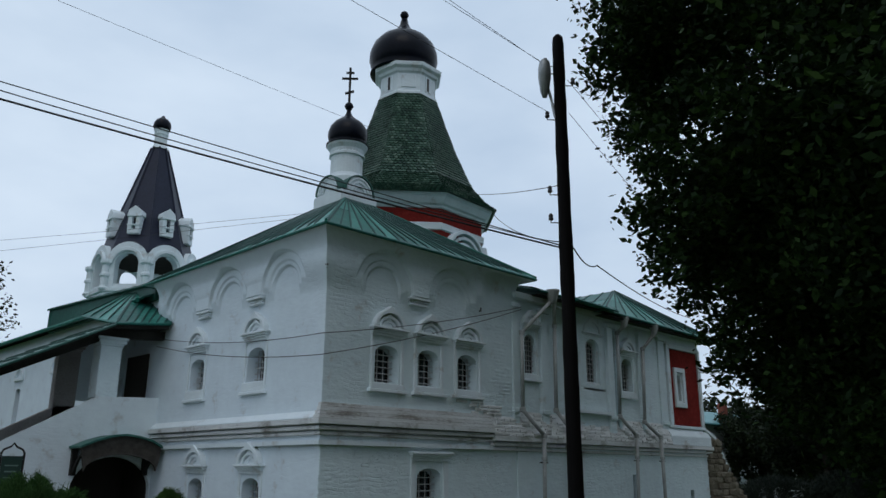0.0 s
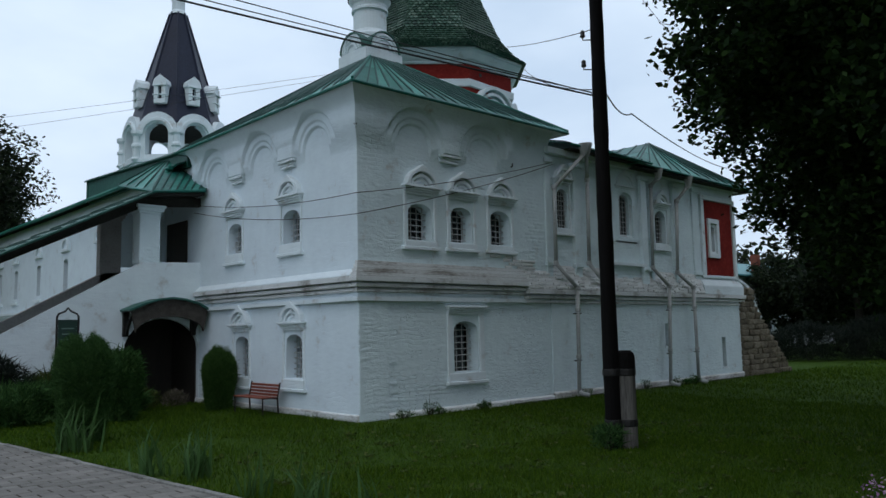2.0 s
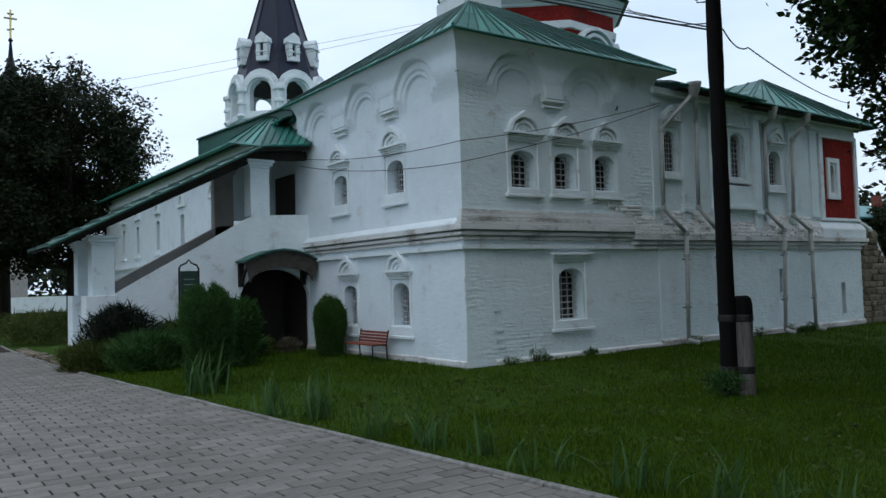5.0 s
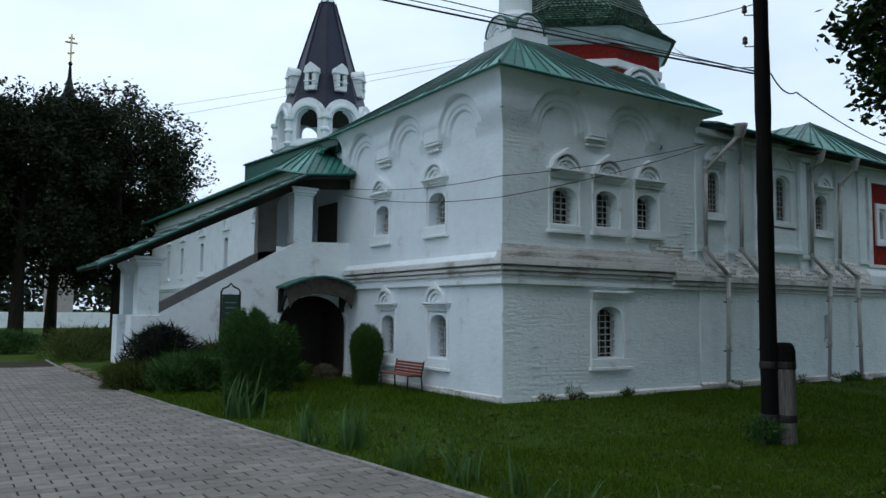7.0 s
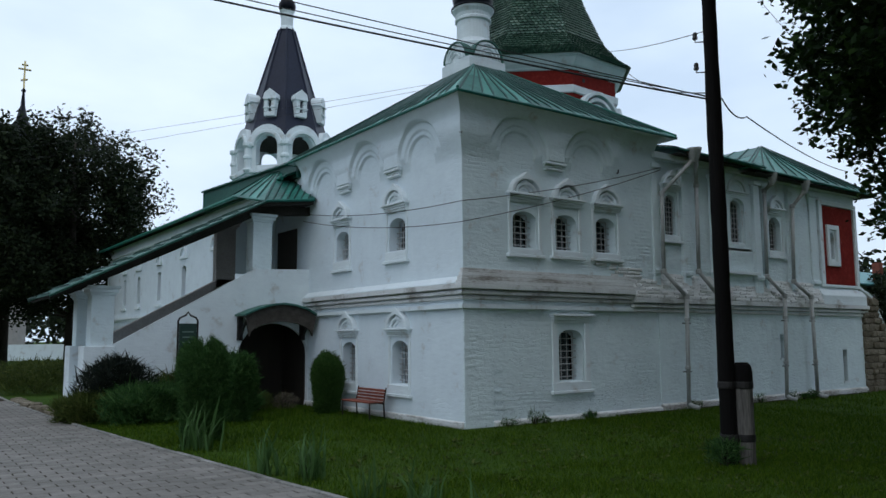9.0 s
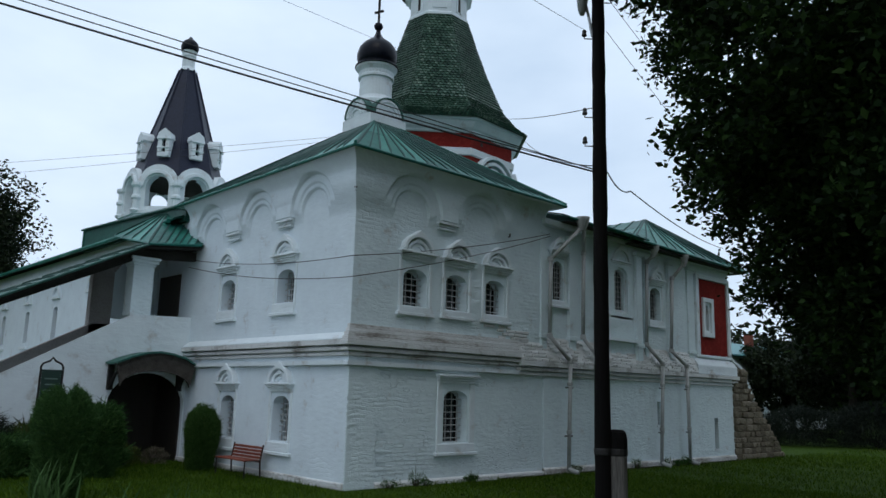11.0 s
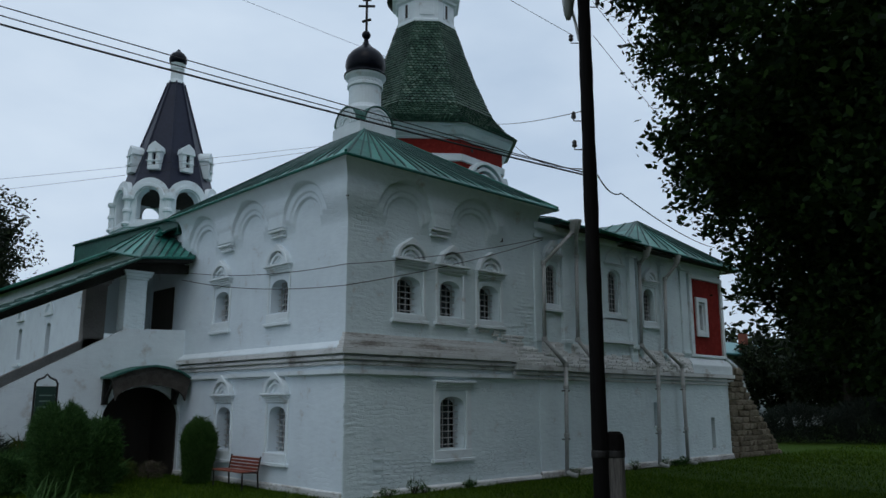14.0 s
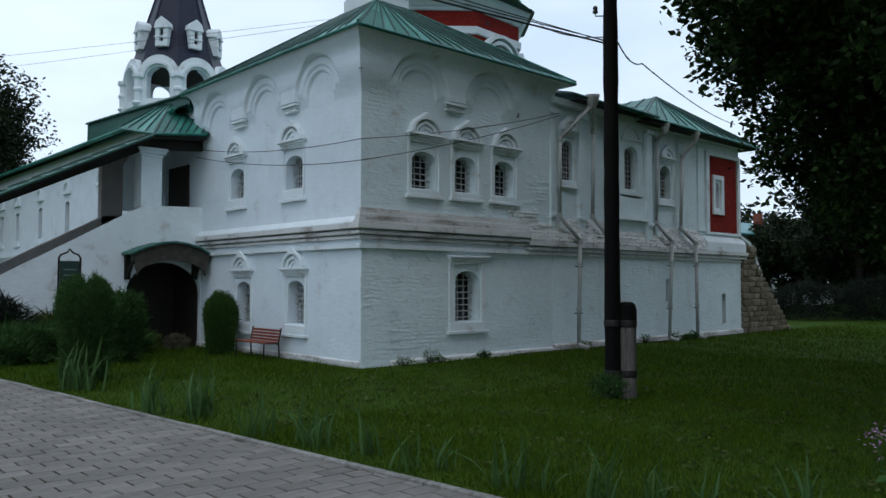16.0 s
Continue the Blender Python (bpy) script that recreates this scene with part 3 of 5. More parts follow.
for row in range(23):
    z = 0.3 + 0.0915 * row
    u = 6.45
    while u < 16.6:
        if r.random() < 0.16 + 0.7 * noise.noise((u * 0.5, z * 0.9, 12.0)) and not (11.6 < u < 12.2 or 15.2 < u < 15.8):
            m_ = pose(u, -0.031, z, 0, r.uniform(-2.5, 2.5), 0) @ Matrix.Diagonal((r.uniform(0.8, 1.1), r.uniform(0.001, 0.003), 1, 1))
            k = r.randrange(8)
            bf += [tuple(i + len(bv) for i in q) for q in shapes[k][1]]
            bv += [m_ @ Vector(p) for p in shapes[k][0]]
        u += 0.28
rest = new("brickwork", mesh("brickwork", bv, bf, WASH_X, True))
rest.parent = wall_south
tagged(rest, kind="stuff")

# small openings of the ground floor
for k, (u0, u1, z0, z1) in enumerate(((11.80, 12.02, 1.22, 1.92), (15.36, 15.62, 0.42, 1.42))):
    win = thing("window_%d" % (12 + k), "narrow unframed slit window, dark inside", "window", "church windows", "structure")
    glazing(win, on_long, u0, u1, z0, z1, -0.2)
    part("sill", prism(B(), on_long, rect(u0 - 0.05, u1 + 0.05, z0 - 0.06, z0), -0.1, 0.06), TRIM, win)

# red panel with its white frame and window
panel = thing("red_panel", "recessed red-limewashed wall panel framed in white, with a small window", "wall panel", kind="structure")
part("field", holed(B(), on_long, rect(14.64, 16.60, 3.54, 6.10), [rect(14.99, 15.47, 4.26, 5.34)], -0.03, -0.5), RED, panel, "dark red limewashed field")
for u0, u1, z0, z1 in ((14.42, 14.62, 3.52, 6.12), (16.62, 16.80, 3.52, 6.12), (14.42, 16.80, 6.12, 6.26), (14.36, 16.84, 3.42, 3.52)):
    part("border", prism(B(), on_long, rect(u0, u1, z0, z1), -0.4, 0.03), TRIM, panel, bevel=0.012)
part("window_frame", holed(B(), on_long, rect(14.86, 15.61, 4.13, 5.48), [rect(15.02, 15.44, 4.28, 5.32)], 0.04, -0.10), TRIM, panel, bevel=0.01)
part("window_reveal", holed(B(), on_long, rect(15.0, 15.46, 4.27, 5.33), [arched(15.09, 15.38, 4.36, 5.24, 0.14)], -0.04, -0.34), TRIM, panel)
part("pane", prism(B(), on_long, rect(15.05, 15.42, 4.3, 5.3), -0.26, -0.272), GLASS, panel).visible_shadow = False
for z in (4.6, 4.82, 5.04):
    part("glazing_bar", prism(B(), on_long, rect(15.08, 15.39, z - 0.012, z + 0.012), -0.24, -0.258), GRILLE, panel)
part("glazing_bar", prism(B(), on_long, rect(15.222, 15.248, 4.34, 5.24), -0.235, -0.258), GRILLE, panel)

# pilasters and bay of the set-back storey
pilasters = thing("trim_pilasters", "whitewashed pilasters with capped tops", "pilaster", kind="structure")
for u0, u1, o in ((6.18, 6.42, 0.05), (7.42, 7.72, 0.04), (8.72, 9.02, 0.10), (10.62, 10.92, 0.14), (11.22, 11.4, 0.03), (12.60, 12.82, 0.05), (13.9, 14.3, 0.0)):
    bm = prism(B(), on_long, rect(u0, u1, 3.1, 6.3), -0.2, o)
    prism(bm, on_long, rect(u0 - 0.05, u1 + 0.05, 6.3, 6.42), -0.2, o + 0.06)
    prism(bm, on_long, rect(u0 - 0.03, u1 + 0.03, 3.5, 3.62), -0.2, o + 0.04)
    part("pilaster", bm, WASH_X, pilasters, bevel=0.012)
bm = holed(B(), on_long, rect(9.02, 10.62, 3.1, 6.75), [arched(9.60, 10.30, 4.5, 5.86, 0.25)], 0.03, -0.1)
part("bay", bm, WASH_X, pilasters)
band("moulding", on_long, 8.66, 10.8, 3.62, 3.72, 0.16, TRIM, pilasters)
band("eaves_moulding", on_long, 6.2, 16.95, 6.55, 6.72, 0.16, TRIM, pilasters)

# blind arches below the eaves: stepped niches cut into a corbelled frieze that coves out to the roof
blind = thing("trim_blind_arches", "blind round arches sunk in the frieze under the eaves, on small imposts", "arcade", kind="structure")


def ease(t):
    t = max(0.0, min(1.0, t))
    return t * t * (3 - 2 * t)


def frieze_depth(u, z, centres, imposts, last):
    swell = ease((z - 5.72) / 0.75)
    for c in imposts:
        swell = max(swell, 0.85 * ease((0.37 - abs(u - c)) / 0.05) * ease((z - 5.93) / 0.05))
    swell *= 0.18 * (1 - 0.7 * ease((u - last) / 0.5))
    cove = 0.24 * (max(0.0, z - 6.66) / 0.385) ** 1.8
    out = swell + cove
    for c in centres:
        rho = math.hypot(u - c, max(0.0, z - 6.02))
        if rho < 0.95:
            fade = ease((z - 5.66) / 0.4)
            out += (min(out, 0.10 * fade) - out) * ease((0.875 - rho) / 0.035)
            out += (min(out, 0.065 * fade) - out) * ease((0.665 - rho) / 0.03)
            out += (min(out, 0.004) - out) * ease((0.535 - rho) / 0.035)
    lump = noise.noise((u * 2.3, z * 2.3, 3.0)) * 0.006 + noise.noise((u * 7, z * 9, 7.0)) * 0.0012
    return max(0.003, out + lump * ease((z - 5.72) / 0.2))


for plane, u_end, centres, imposts, last, mat in ((on_long, 6.32, (1.56, 3.80), (2.66,), 4.75, WASH_X), (on_gate, 7.62, (1.50, 3.92, 6.36), (2.68, 5.14), 9.0, WASH_Y)):
    nu, nz = int(u_end / 0.022), 62
    fv, ff = [], []
    for a in range(nu + 1):
        for b in range(nz + 1):
            u, z = u_end * a / nu, 5.70 + 1.345 * b / nz
            o = frieze_depth(u, z, centres, imposts, last)
            if u < 0.3:
                o = 0.18 * ease((z - 5.72) / 0.75) + 0.24 * (max(0.0, z - 6.66) / 0.385) ** 1.8 + 0.003
            fv.append(plane(u - o * max(0.0, 1 - u / 0.3), z, o))
            if a and b:
                q = a * (nz + 1) + b
                ff.append((q, q - 1, q - nz - 2, q - nz - 1))
    fr = new("frieze", mesh("frieze", fv, ff, mat, True))
    fr.parent = blind
    tagged(fr)
    for c in imposts:
        bm = prism(B(), plane, rect(c - 0.33, c + 0.33, 5.90, 5.96), -0.05, 0.15)
        prism(bm, plane, rect(c - 0.30, c + 0.30, 5.84, 5.90), -0.05, 0.085)
        prism(bm, plane, rect(c - 0.28, c + 0.28, 5.77, 5.825), -0.05, 0.10)
        part("impost", bm, TRIM, blind, bevel=0.012)


# ---- sheet roofs ----
def lerp(a, b, t):
    return Vector(a) * (1 - t) + Vector(b) * t


def roof_slope(roof, a, b, c, d, seams, mat=GREEN, lip=0.07):
    """One sheet-metal slope: eave a-b, ridge d-c, with standing seams and a folded drip edge."""
    rr = random.Random(seams * 7 + int(a[0] * 10) + int(a[1] * 3))
    bm = B()
    for i in range(seams):
        t0, t1 = i / seams, (i + 1) / seams
        lift = rr.uniform(0.0, 0.012)
        for lo, hi in ((0.0, 0.5), (0.5, 1.0)):
            q = [lerp(lerp(a, b, t), lerp(d, c, t), h) for t, h in ((t0, lo), (t1, lo), (t1, hi), (t0, hi))]
            top = [bm.verts.new(w + Vector((0, 0, lift * (k in (1, 2)) + (0.006 if hi == 1.0 else 0.0)))) for k, w in enumerate(q)]
            low = [bm.verts.new(w - Vector((0, 0, 0.03))) for w in q]
            bm.faces.new(top), bm.faces.new(low[::-1])
            for k in range(4):
                bm.faces.new((top[k], low[k], low[(k + 1) % 4], top[(k + 1) % 4]))
    part("slope", bm, mat, roof)
    nrm = (Vector(b) - Vector(a)).cross(Vector(d) - Vector(a)).normalized()
    if nrm.z < 0:
        nrm = -nrm
    for i in range(seams + 1):
        t = i / seams
        jit = random.uniform(-0.012, 0.012)
        p, q = lerp(a, b, min(1, max(0, t + jit))), lerp(d, c, min(1, max(0, t + jit)))
        bm = B()
        tube(bm, [p - nrm * 0.012, lerp(p, q, 0.06) + nrm * 0.02, q + nrm * 0.02], 0.024, 4)
        part("standing_seam", bm, SEAM, roof)
    bm = tube(B(), [Vector(a) - Vector((0, 0, lip / 2)), Vector(b) - Vector((0, 0, lip / 2))], lip / 2, 6)
    part("drip_edge", bm, mat, roof)


roof_block = thing("roof_block", "pyramid roof of green painted sheet metal with standing seams", "roof", kind="structure")
E0, E1, E2, E3 = (-0.46, -0.48, 7.10), (6.72, -0.48, 7.10), (6.72, 8.1, 7.10), (-0.46, 8.1, 7.10)
TOP = [(3.1, 3.5, 9.5), (3.9, 3.5, 9.5), (3.9, 4.6, 9.5), (3.1, 4.6, 9.5)]
roof_slope(roof_block, E0, E1, TOP[1], TOP[0], 21)
roof_slope(roof_block, E3, E0, TOP[0], TOP[3], 22)
roof_slope(roof_block, E1, E2, TOP[2], TOP[1], 12)
roof_slope(roof_block, E2, E3, TOP[3], TOP[2], 12)
for a, b in ((E0, TOP[0]), (E1, TOP[1])):
    part("hip_cap", tube(B(), [Vector(a) + Vector((0, 0, 0.02)), Vector(b) + Vector((0, 0, 0.02))], 0.035, 6), GREEN, roof_block)
part("soffit", cube(B(), -0.42, 6.68, -0.44, 8.05, 7.045, 7.06), TRIM, roof_block)

roof_middle = thing("roof_middle", "low green sheet-metal roof over the set-back bay", "roof", kind="structure")
roof_slope(roof_middle, (6.9, -0.42, 6.86), (10.7, -0.42, 6.78), (10.7, 3.6, 7.75), (6.9, 3.6, 7.85), 9)
roof_slope(roof_middle, (8.4, -0.62, 6.80), (10.5, -0.66, 6.74), (10.3, 0.6, 7.02), (8.6, 0.6, 7.05), 5)
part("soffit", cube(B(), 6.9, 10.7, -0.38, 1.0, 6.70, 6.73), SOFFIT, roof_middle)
roof_end = thing("roof_end", "hipped green sheet-metal roof at the far end, patched and faded", "roof", kind="structure")
C0, C1, C2, C3 = (9.95, -0.5, 6.74), (17.35, -0.5, 6.62), (17.35, 9.0, 6.62), (9.95, 9.0, 6.74)
R0, R1 = (13.55, 1.35, 8.16), (13.55, 7.0, 8.16)
roof_slope(roof_end, C0, C1, R0, R0, 12)
roof_slope(roof_end, C3, C0, R0, R1, 12)
roof_slope(roof_end, C1, C2, R1, R0, 12)
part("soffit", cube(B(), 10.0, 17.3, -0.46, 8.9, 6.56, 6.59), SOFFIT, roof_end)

# ---- wing beyond the porch ----
WING = [28.75, 26.05, 22.6, 19.08, 15.35]
wing = part("wall_wing", holed(B(), on_gate, rect(7.62, 32.6, -0.3, 6.72), [arched(v - 0.26, v + 0.26, 3.62, 4.92, 0.12) for v in WING], 0.0, -0.6), WASH_Y)
tagged(wing, "long whitewashed wing with a row of narrow windows", "wall", kind="structure")
bm = B()
cube(bm, 0.6, 9.0, 32.0, 32.6, -0.3, 6.72)
cube(bm, 8.4, 9.0, 12.0, 32.0, -0.3, 6.72)
cube(bm, 0.6, 8.4, 12.0, 32.0, 6.60, 6.68)
tagged(part("wall_wing_inner", bm, TRIM), "plain closing walls of the wing", "wall", kind="structure")
for k, v in enumerate(WING):
    win = thing("window_%d" % (14 + k), "narrow window of the wing with a small hood", "window", "wing windows", "structure")
    glazing(win, on_gate, v - 0.26, v + 0.26, 3.62, 4.92, -0.3)
    part("sill", prism(B(), on_gate, rect(v - 0.45, v + 0.45, 3.34, 3.46), -0.05, 0.09), TRIM, win, bevel=0.01)
    part("lintel", prism(B(), on_gate, rect(v - 0.45, v + 0.45, 5.2, 5.32), -0.05, 0.1), TRIM, win, bevel=0.01)
    part("hood", prism(B(), on_gate, ring(v, 5.32, 0.32, 0.42, 0.08), -0.05, 0.09), TRIM, win, bevel=0.01)
wing_trim = thing("trim_wing_cornice", "stepped cornice along the wing", "cornice", kind="structure")
for z0, z1, o in ((2.5, 2.6, 0.08), (2.78, 2.88, 0.09), (2.88, 3.0, 0.15), (6.2, 6.35, 0.08)):
    band("moulding", on_gate, 7.62, 32.7, z0, z1, o, TRIM, wing_trim)
roof_wing = thing("roof_wing", "long green sheet-metal roof of the wing", "roof", kind="structure")
roof_slope(roof_wing, (-0.45, 33.0, 6.76), (-0.45, 8.1, 6.76), (4.5, 8.1, 8.3), (4.5, 29.5, 8.3), 40)
roof_slope(roof_wing, (9.4, 33.0, 6.76), (-0.45, 33.0, 6.76), (4.5, 29.5, 8.3), (4.5, 29.5, 8.3), 12)
roof_slope(roof_wing, (9.4, 8.1, 6.76), (9.4, 33.0, 6.76), (4.5, 29.5, 8.3), (4.5, 8.1, 8.3), 10)
part("gutter", tube(B(), [(-0.5, 33.05, 6.68), (-0.5, 8.3, 6.68)], 0.07, 8), GREEN, roof_wing)
roof_link = thing("roof_link", "darker green sheet roof between block and wing", "roof", kind="structure")
roof_slope(roof_link, (-0.2, 16.5, 7.60), (-0.2, 7.9, 7.2), (3.6, 7.9, 8.7), (3.6, 16.5, 8.9), 13, GREEN_DARK)
part("fascia", cube(B(), -0.16, 3.5, 16.3, 16.46, 6.9, 7.56), GREEN_DARK, roof_link)
part("side_wall", prism(B(), on_gate, [(8.0, 6.7), (16.3, 6.7), (16.3, 7.58), (8.0, 7.2)], 0.14, 0.02), GREEN_DARK, roof_link)

# ---- stair porch: front face, arch, stair, piers, roof ----
porch = thing("stair_porch", "whitewashed covered stair porch with square piers and a green roof", "porch", kind="structure")
ARCH = arched(-2.0, 0.085, -0.1, 2.32, 0.85, 14)
front = [(-5.88, -0.3), (0.12, -0.3), (0.12, 3.9), (-1.55, 3.84), (-5.22, 1.78), (-5.88, 1.74)]
part("front_wall", holed(B(), porch_front, front, [ARCH], 0.0, -0.16), TRIM, porch)
part("back_wall", prism(B(), porch_front, [(-5.8, -0.3), (0.1, -0.3), (0.1, 3.74), (-1.75, 3.7), (-5.4, 1.72), (-5.8, 1.6)], -2.35, -2.65), SHADED, porch, "far parapet, plaster greyed to carry its shade")
part("landing", cube(B(), -1.75, 0.1, 7.94, 9.95, 2.75, 2.95), TRIM, porch)
for i in range(15):
    x = -1.75 - i * 0.27
    part("step", cube(B(), x - 0.27, x, 7.94, 9.95, 2.55 - 0.172 * i, 2.77 - 0.172 * i), TRIM, porch)


def pier(x0, x1, y0, y1, z0, z1, mat=WASH_X):
    bm = cube(B(), x0, x1, y0, y1, z0, z1 - 0.24)
    for k, (e, a, b) in enumerate(((0.03, 0.24, 0.17), (0.08, 0.17, 0.08), (0.12, 0.08, 0.0))):
        cube(bm, x0 - e, x1 + e, y0 - e, y1 + e, z1 - a, z1 - b)
    part("pier", bm, mat, porch, bevel=0.012)


pier(-1.62, -1.05, 7.64, 8.14, 3.82, 5.42)
# rear pier takes the shade grey instead of limewash
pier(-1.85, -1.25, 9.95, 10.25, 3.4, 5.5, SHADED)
pier(-5.78, -5.24, 7.62, 8.1, 1.74, 3.24)
pier(-5.78, -5.24, 9.36, 9.86, 1.74, 3.2)
part("base_block", cube(B(), -5.93, -5.2, 7.56, 8.2, -0.3, 1.74), TRIM, porch, bevel=0.015)
part("base_block", cube(B(), -5.93, -5.2, 9.3, 9.94, -0.3, 1.74), TRIM, porch, bevel=0.015)
# roof: a level hipped part by the wall and a long slope over the stair
roof_porch = thing("roof_porch", "green sheet-metal porch roof, level by the wall and falling over the stair", "roof", kind="structure")
roof_slope(roof_porch, (-1.5, 7.1, 5.74), (0.0, 7.1, 5.91), (2.1, 10.1, 7.62), (0.32, 10.1, 7.46), 7)
roof_slope(roof_porch, (-1.19, 10.45, 6.42), (-1.5, 7.1, 5.74), (0.32, 10.1, 7.46), (0.32, 10.1, 7.46), 4)
roof_slope(roof_porch, (-6.82, 7.1, 2.97), (-1.5, 7.1, 5.72), (-1.5, 8.9, 5.73), (-6.82, 8.9, 2.98), 14, GREEN_DARK)
roof_slope(roof_porch, (-1.5, 10.4, 5.72), (-6.82, 10.4, 2.97), (-6.82, 8.9, 2.98), (-1.5, 8.9, 5.73), 10, GREEN_DARK)
roof_slope(roof_porch, (-1.19, 10.45, 6.42), (0.32, 10.1, 7.46), (0.32, 12.2, 7.35), (-0.45, 12.4, 6.8), 6)
bm = B()
prism(bm, porch_front, [(-6.8, 2.84), (-1.5, 5.59), (0.0, 5.76), (0.0, 5.88), (-1.5, 5.69), (-6.8, 2.93)], 0.44, 0.36)
part("fascia", bm, SOFFIT, roof_porch)
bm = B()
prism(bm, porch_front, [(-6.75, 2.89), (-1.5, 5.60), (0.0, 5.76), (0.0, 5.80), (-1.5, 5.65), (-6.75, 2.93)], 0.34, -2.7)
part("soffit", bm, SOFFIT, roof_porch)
part("beam", prism(B(), porch_front, [(-6.35, 2.98), (-1.5, 5.36), (0.1, 5.5), (0.1, 5.75), (-1.5, 5.59), (-6.35, 3.08)], 0.0, -0.14), SOFFIT, roof_porch)
# passage under the landing, its shade painted dark, with door; and the upper doorway
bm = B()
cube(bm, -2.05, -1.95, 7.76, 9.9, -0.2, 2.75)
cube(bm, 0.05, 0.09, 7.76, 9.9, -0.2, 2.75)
part("passage_shade_side", bm, DOOR_AND_SHADE, porch)
part("passage_door", cube(B(), -1.95, 0.05, 9.3, 9.38, -0.1, 2.7), DOOR_AND_SHADE, porch, "dark wooden door, its near-black colour standing for deep shade")
bm = cube(B(), 0.08, 0.04, 8.4, 9.75, 2.95, 5.2)
part("upper_door", bm, DOOR_AND_SHADE, porch, "dark doorway on the landing")
part("upper_back", cube(B(), -1.3, 0.09, 10.0, 10.2, 3.9, 5.85), WASH_X, porch)

# hooded portal over the arch
portal = thing("portal_hood", "curved green sheet hood on dark brackets over the arched entrance", "canopy", kind="structure")
top = [(-2.12, 2.56), (-1.75, 2.72), (-1.35, 2.84), (-1.0, 2.88), (-0.65, 2.84), (-0.28, 2.74), (0.04, 2.56)]
part("hood_sheet", prism(B(), porch_front, top + [(u, z - 0.05) for u, z in top[::-1]], -0.02, 0.78), GREEN_DARK, portal)
part("hood_front", prism(B(), porch_front, [(u, z - 0.05) for u, z in top] + [(0.0, 2.44)] + arched(-1.95, -0.1, 1.95, 2.36, 0.4)[2:] + [(-2.05, 2.44)], 0.68, 0.60), HOOD, portal, "weathered carved fascia")
for u in (-1.98, -0.12):
    bm = prism(B(), porch_front, rect(u - 0.07, u + 0.07, 1.85, 2.5), 0.0, 0.10)
    tube(bm, [porch_front(u, 1.9, 0.08), porch_front(u, 2.2, 0.3), porch_front(u, 2.48, 0.66)], 0.045, 6)
    part("bracket", bm, IRON, portal)
# the porch stands a little forward of its drawn plane
for t_ in (porch, roof_porch, portal):
    t_.location, t_.scale = (-0.10, -0.135, 0.019), (0.99, 0.99, 0.99)


# ---- onion domes and towers ----
def onion(r, h, base):
    """Radius and height pairs of an onion dome."""
    pts = [(0.80, 0), (0.93, 0.10), (1.0, 0.22), (0.99, 0.34), (0.90, 0.48), (0.72, 0.60), (0.46, 0.70), (0.26, 0.78), (0.14, 0.88), (0.09, 1.0)]
    return [(a * r, base + b * h) for a, b in pts]


def cross_bars(bm, x, y, z, h, turn, r=0.03):
    d = Vector((math.cos(turn), math.sin(turn), 0))
    p = Vector((x, y, z))
    tube(bm, [p, p + Vector((0, 0, h))], r, 6)
    for f, w, tilt in ((0.86, 0.10, 0), (0.70, 0.20, 0), (0.32, 0.11, 0.3)):
        c = p + Vector((0, 0, h * f))
        tube(bm, [c - d * w * h - Vector((0, 0, tilt * w * h)), c + d * w * h + Vector((0, 0, tilt * w * h))], r, 6)
    return bm


VIEW = math.atan2(-0.68, 0.73)
CX, CY = 3.52, 4.05
cupola = thing("small_cupola", "small white drum cupola with black onion dome and iron cross", "cupola", at=(0, 0, 0))
part("pedestal", cube(B(), CX - 0.66, CX + 0.66, CY - 0.66, CY + 0.66, 9.3, 9.72), TRIM, cupola, bevel=0.02)
for ang in range(4):
    a = ang * math.pi / 2
    n_, t_ = Vector((math.cos(a), math.sin(a), 0)), Vector((-math.sin(a), math.cos(a), 0))

    def gable(u, z, o, n_=n_, t_=t_):
        p = Vector((CX, CY, 0)) + t_ * u + n_ * (0.55 + o)
        return (p.x, p.y, z)

    bm = prism(B(), gable, arched(-0.50, 0.50, 9.6, 10.24, 0.50, 16), -0.15, 0.10)
    for k in range(3):
        prism(bm, gable, ring(0, 9.74, 0.40 - 0.12 * k, 0.46 - 0.12 * k), 0.09, 0.14)
    part("kokoshnik", bm, TRIM, cupola, bevel=0.01)
    part("gable_cap", prism(B(), gable, ring(0, 9.74, 0.50, 0.535), -0.16, 0.15), GREEN_DARK, cupola)
part("drum", spin(B(), [(0.58, 9.7), (0.58, 10.26), (0.53, 10.32), (0.48, 10.42), (0.475, 10.98), (0.53, 11.0), (0.53, 11.07), (0.50, 11.09), (0.52, 11.2), (0.60, 11.30), (0.62, 11.38)], 32, (CX, CY, 0)), TRIM, cupola, smooth=False)
part("dome", spin(B(), [(0.64, 11.36), (0.64, 11.40)] + onion(0.60, 1.22, 11.40), 32, (CX, CY, 0)), DOME, cupola, "black sheet onion dome", smooth=True)
part("ball", spin(B(), [(0.02, 12.58), (0.10, 12.63), (0.14, 12.72), (0.10, 12.81), (0.02, 12.86)], 16, (CX, CY, 0)), DOME, cupola, smooth=True)
part("cross", cross_bars(B(), CX, CY, 12.80, 1.24, VIEW, 0.04), IRON, cupola, "black iron cross")

# tented church behind the block
TX, TY = 8.91, 7.31
TURN = radians(252)
church = thing("tented_church", "octagonal red and white church with a green tiled tent roof and black onion dome", "church", kind="structure")


def octa(bm, prof, at=(TX, TY), turn=TURN):
    return spin(bm, prof, 8, (at[0], at[1], 0), turn)


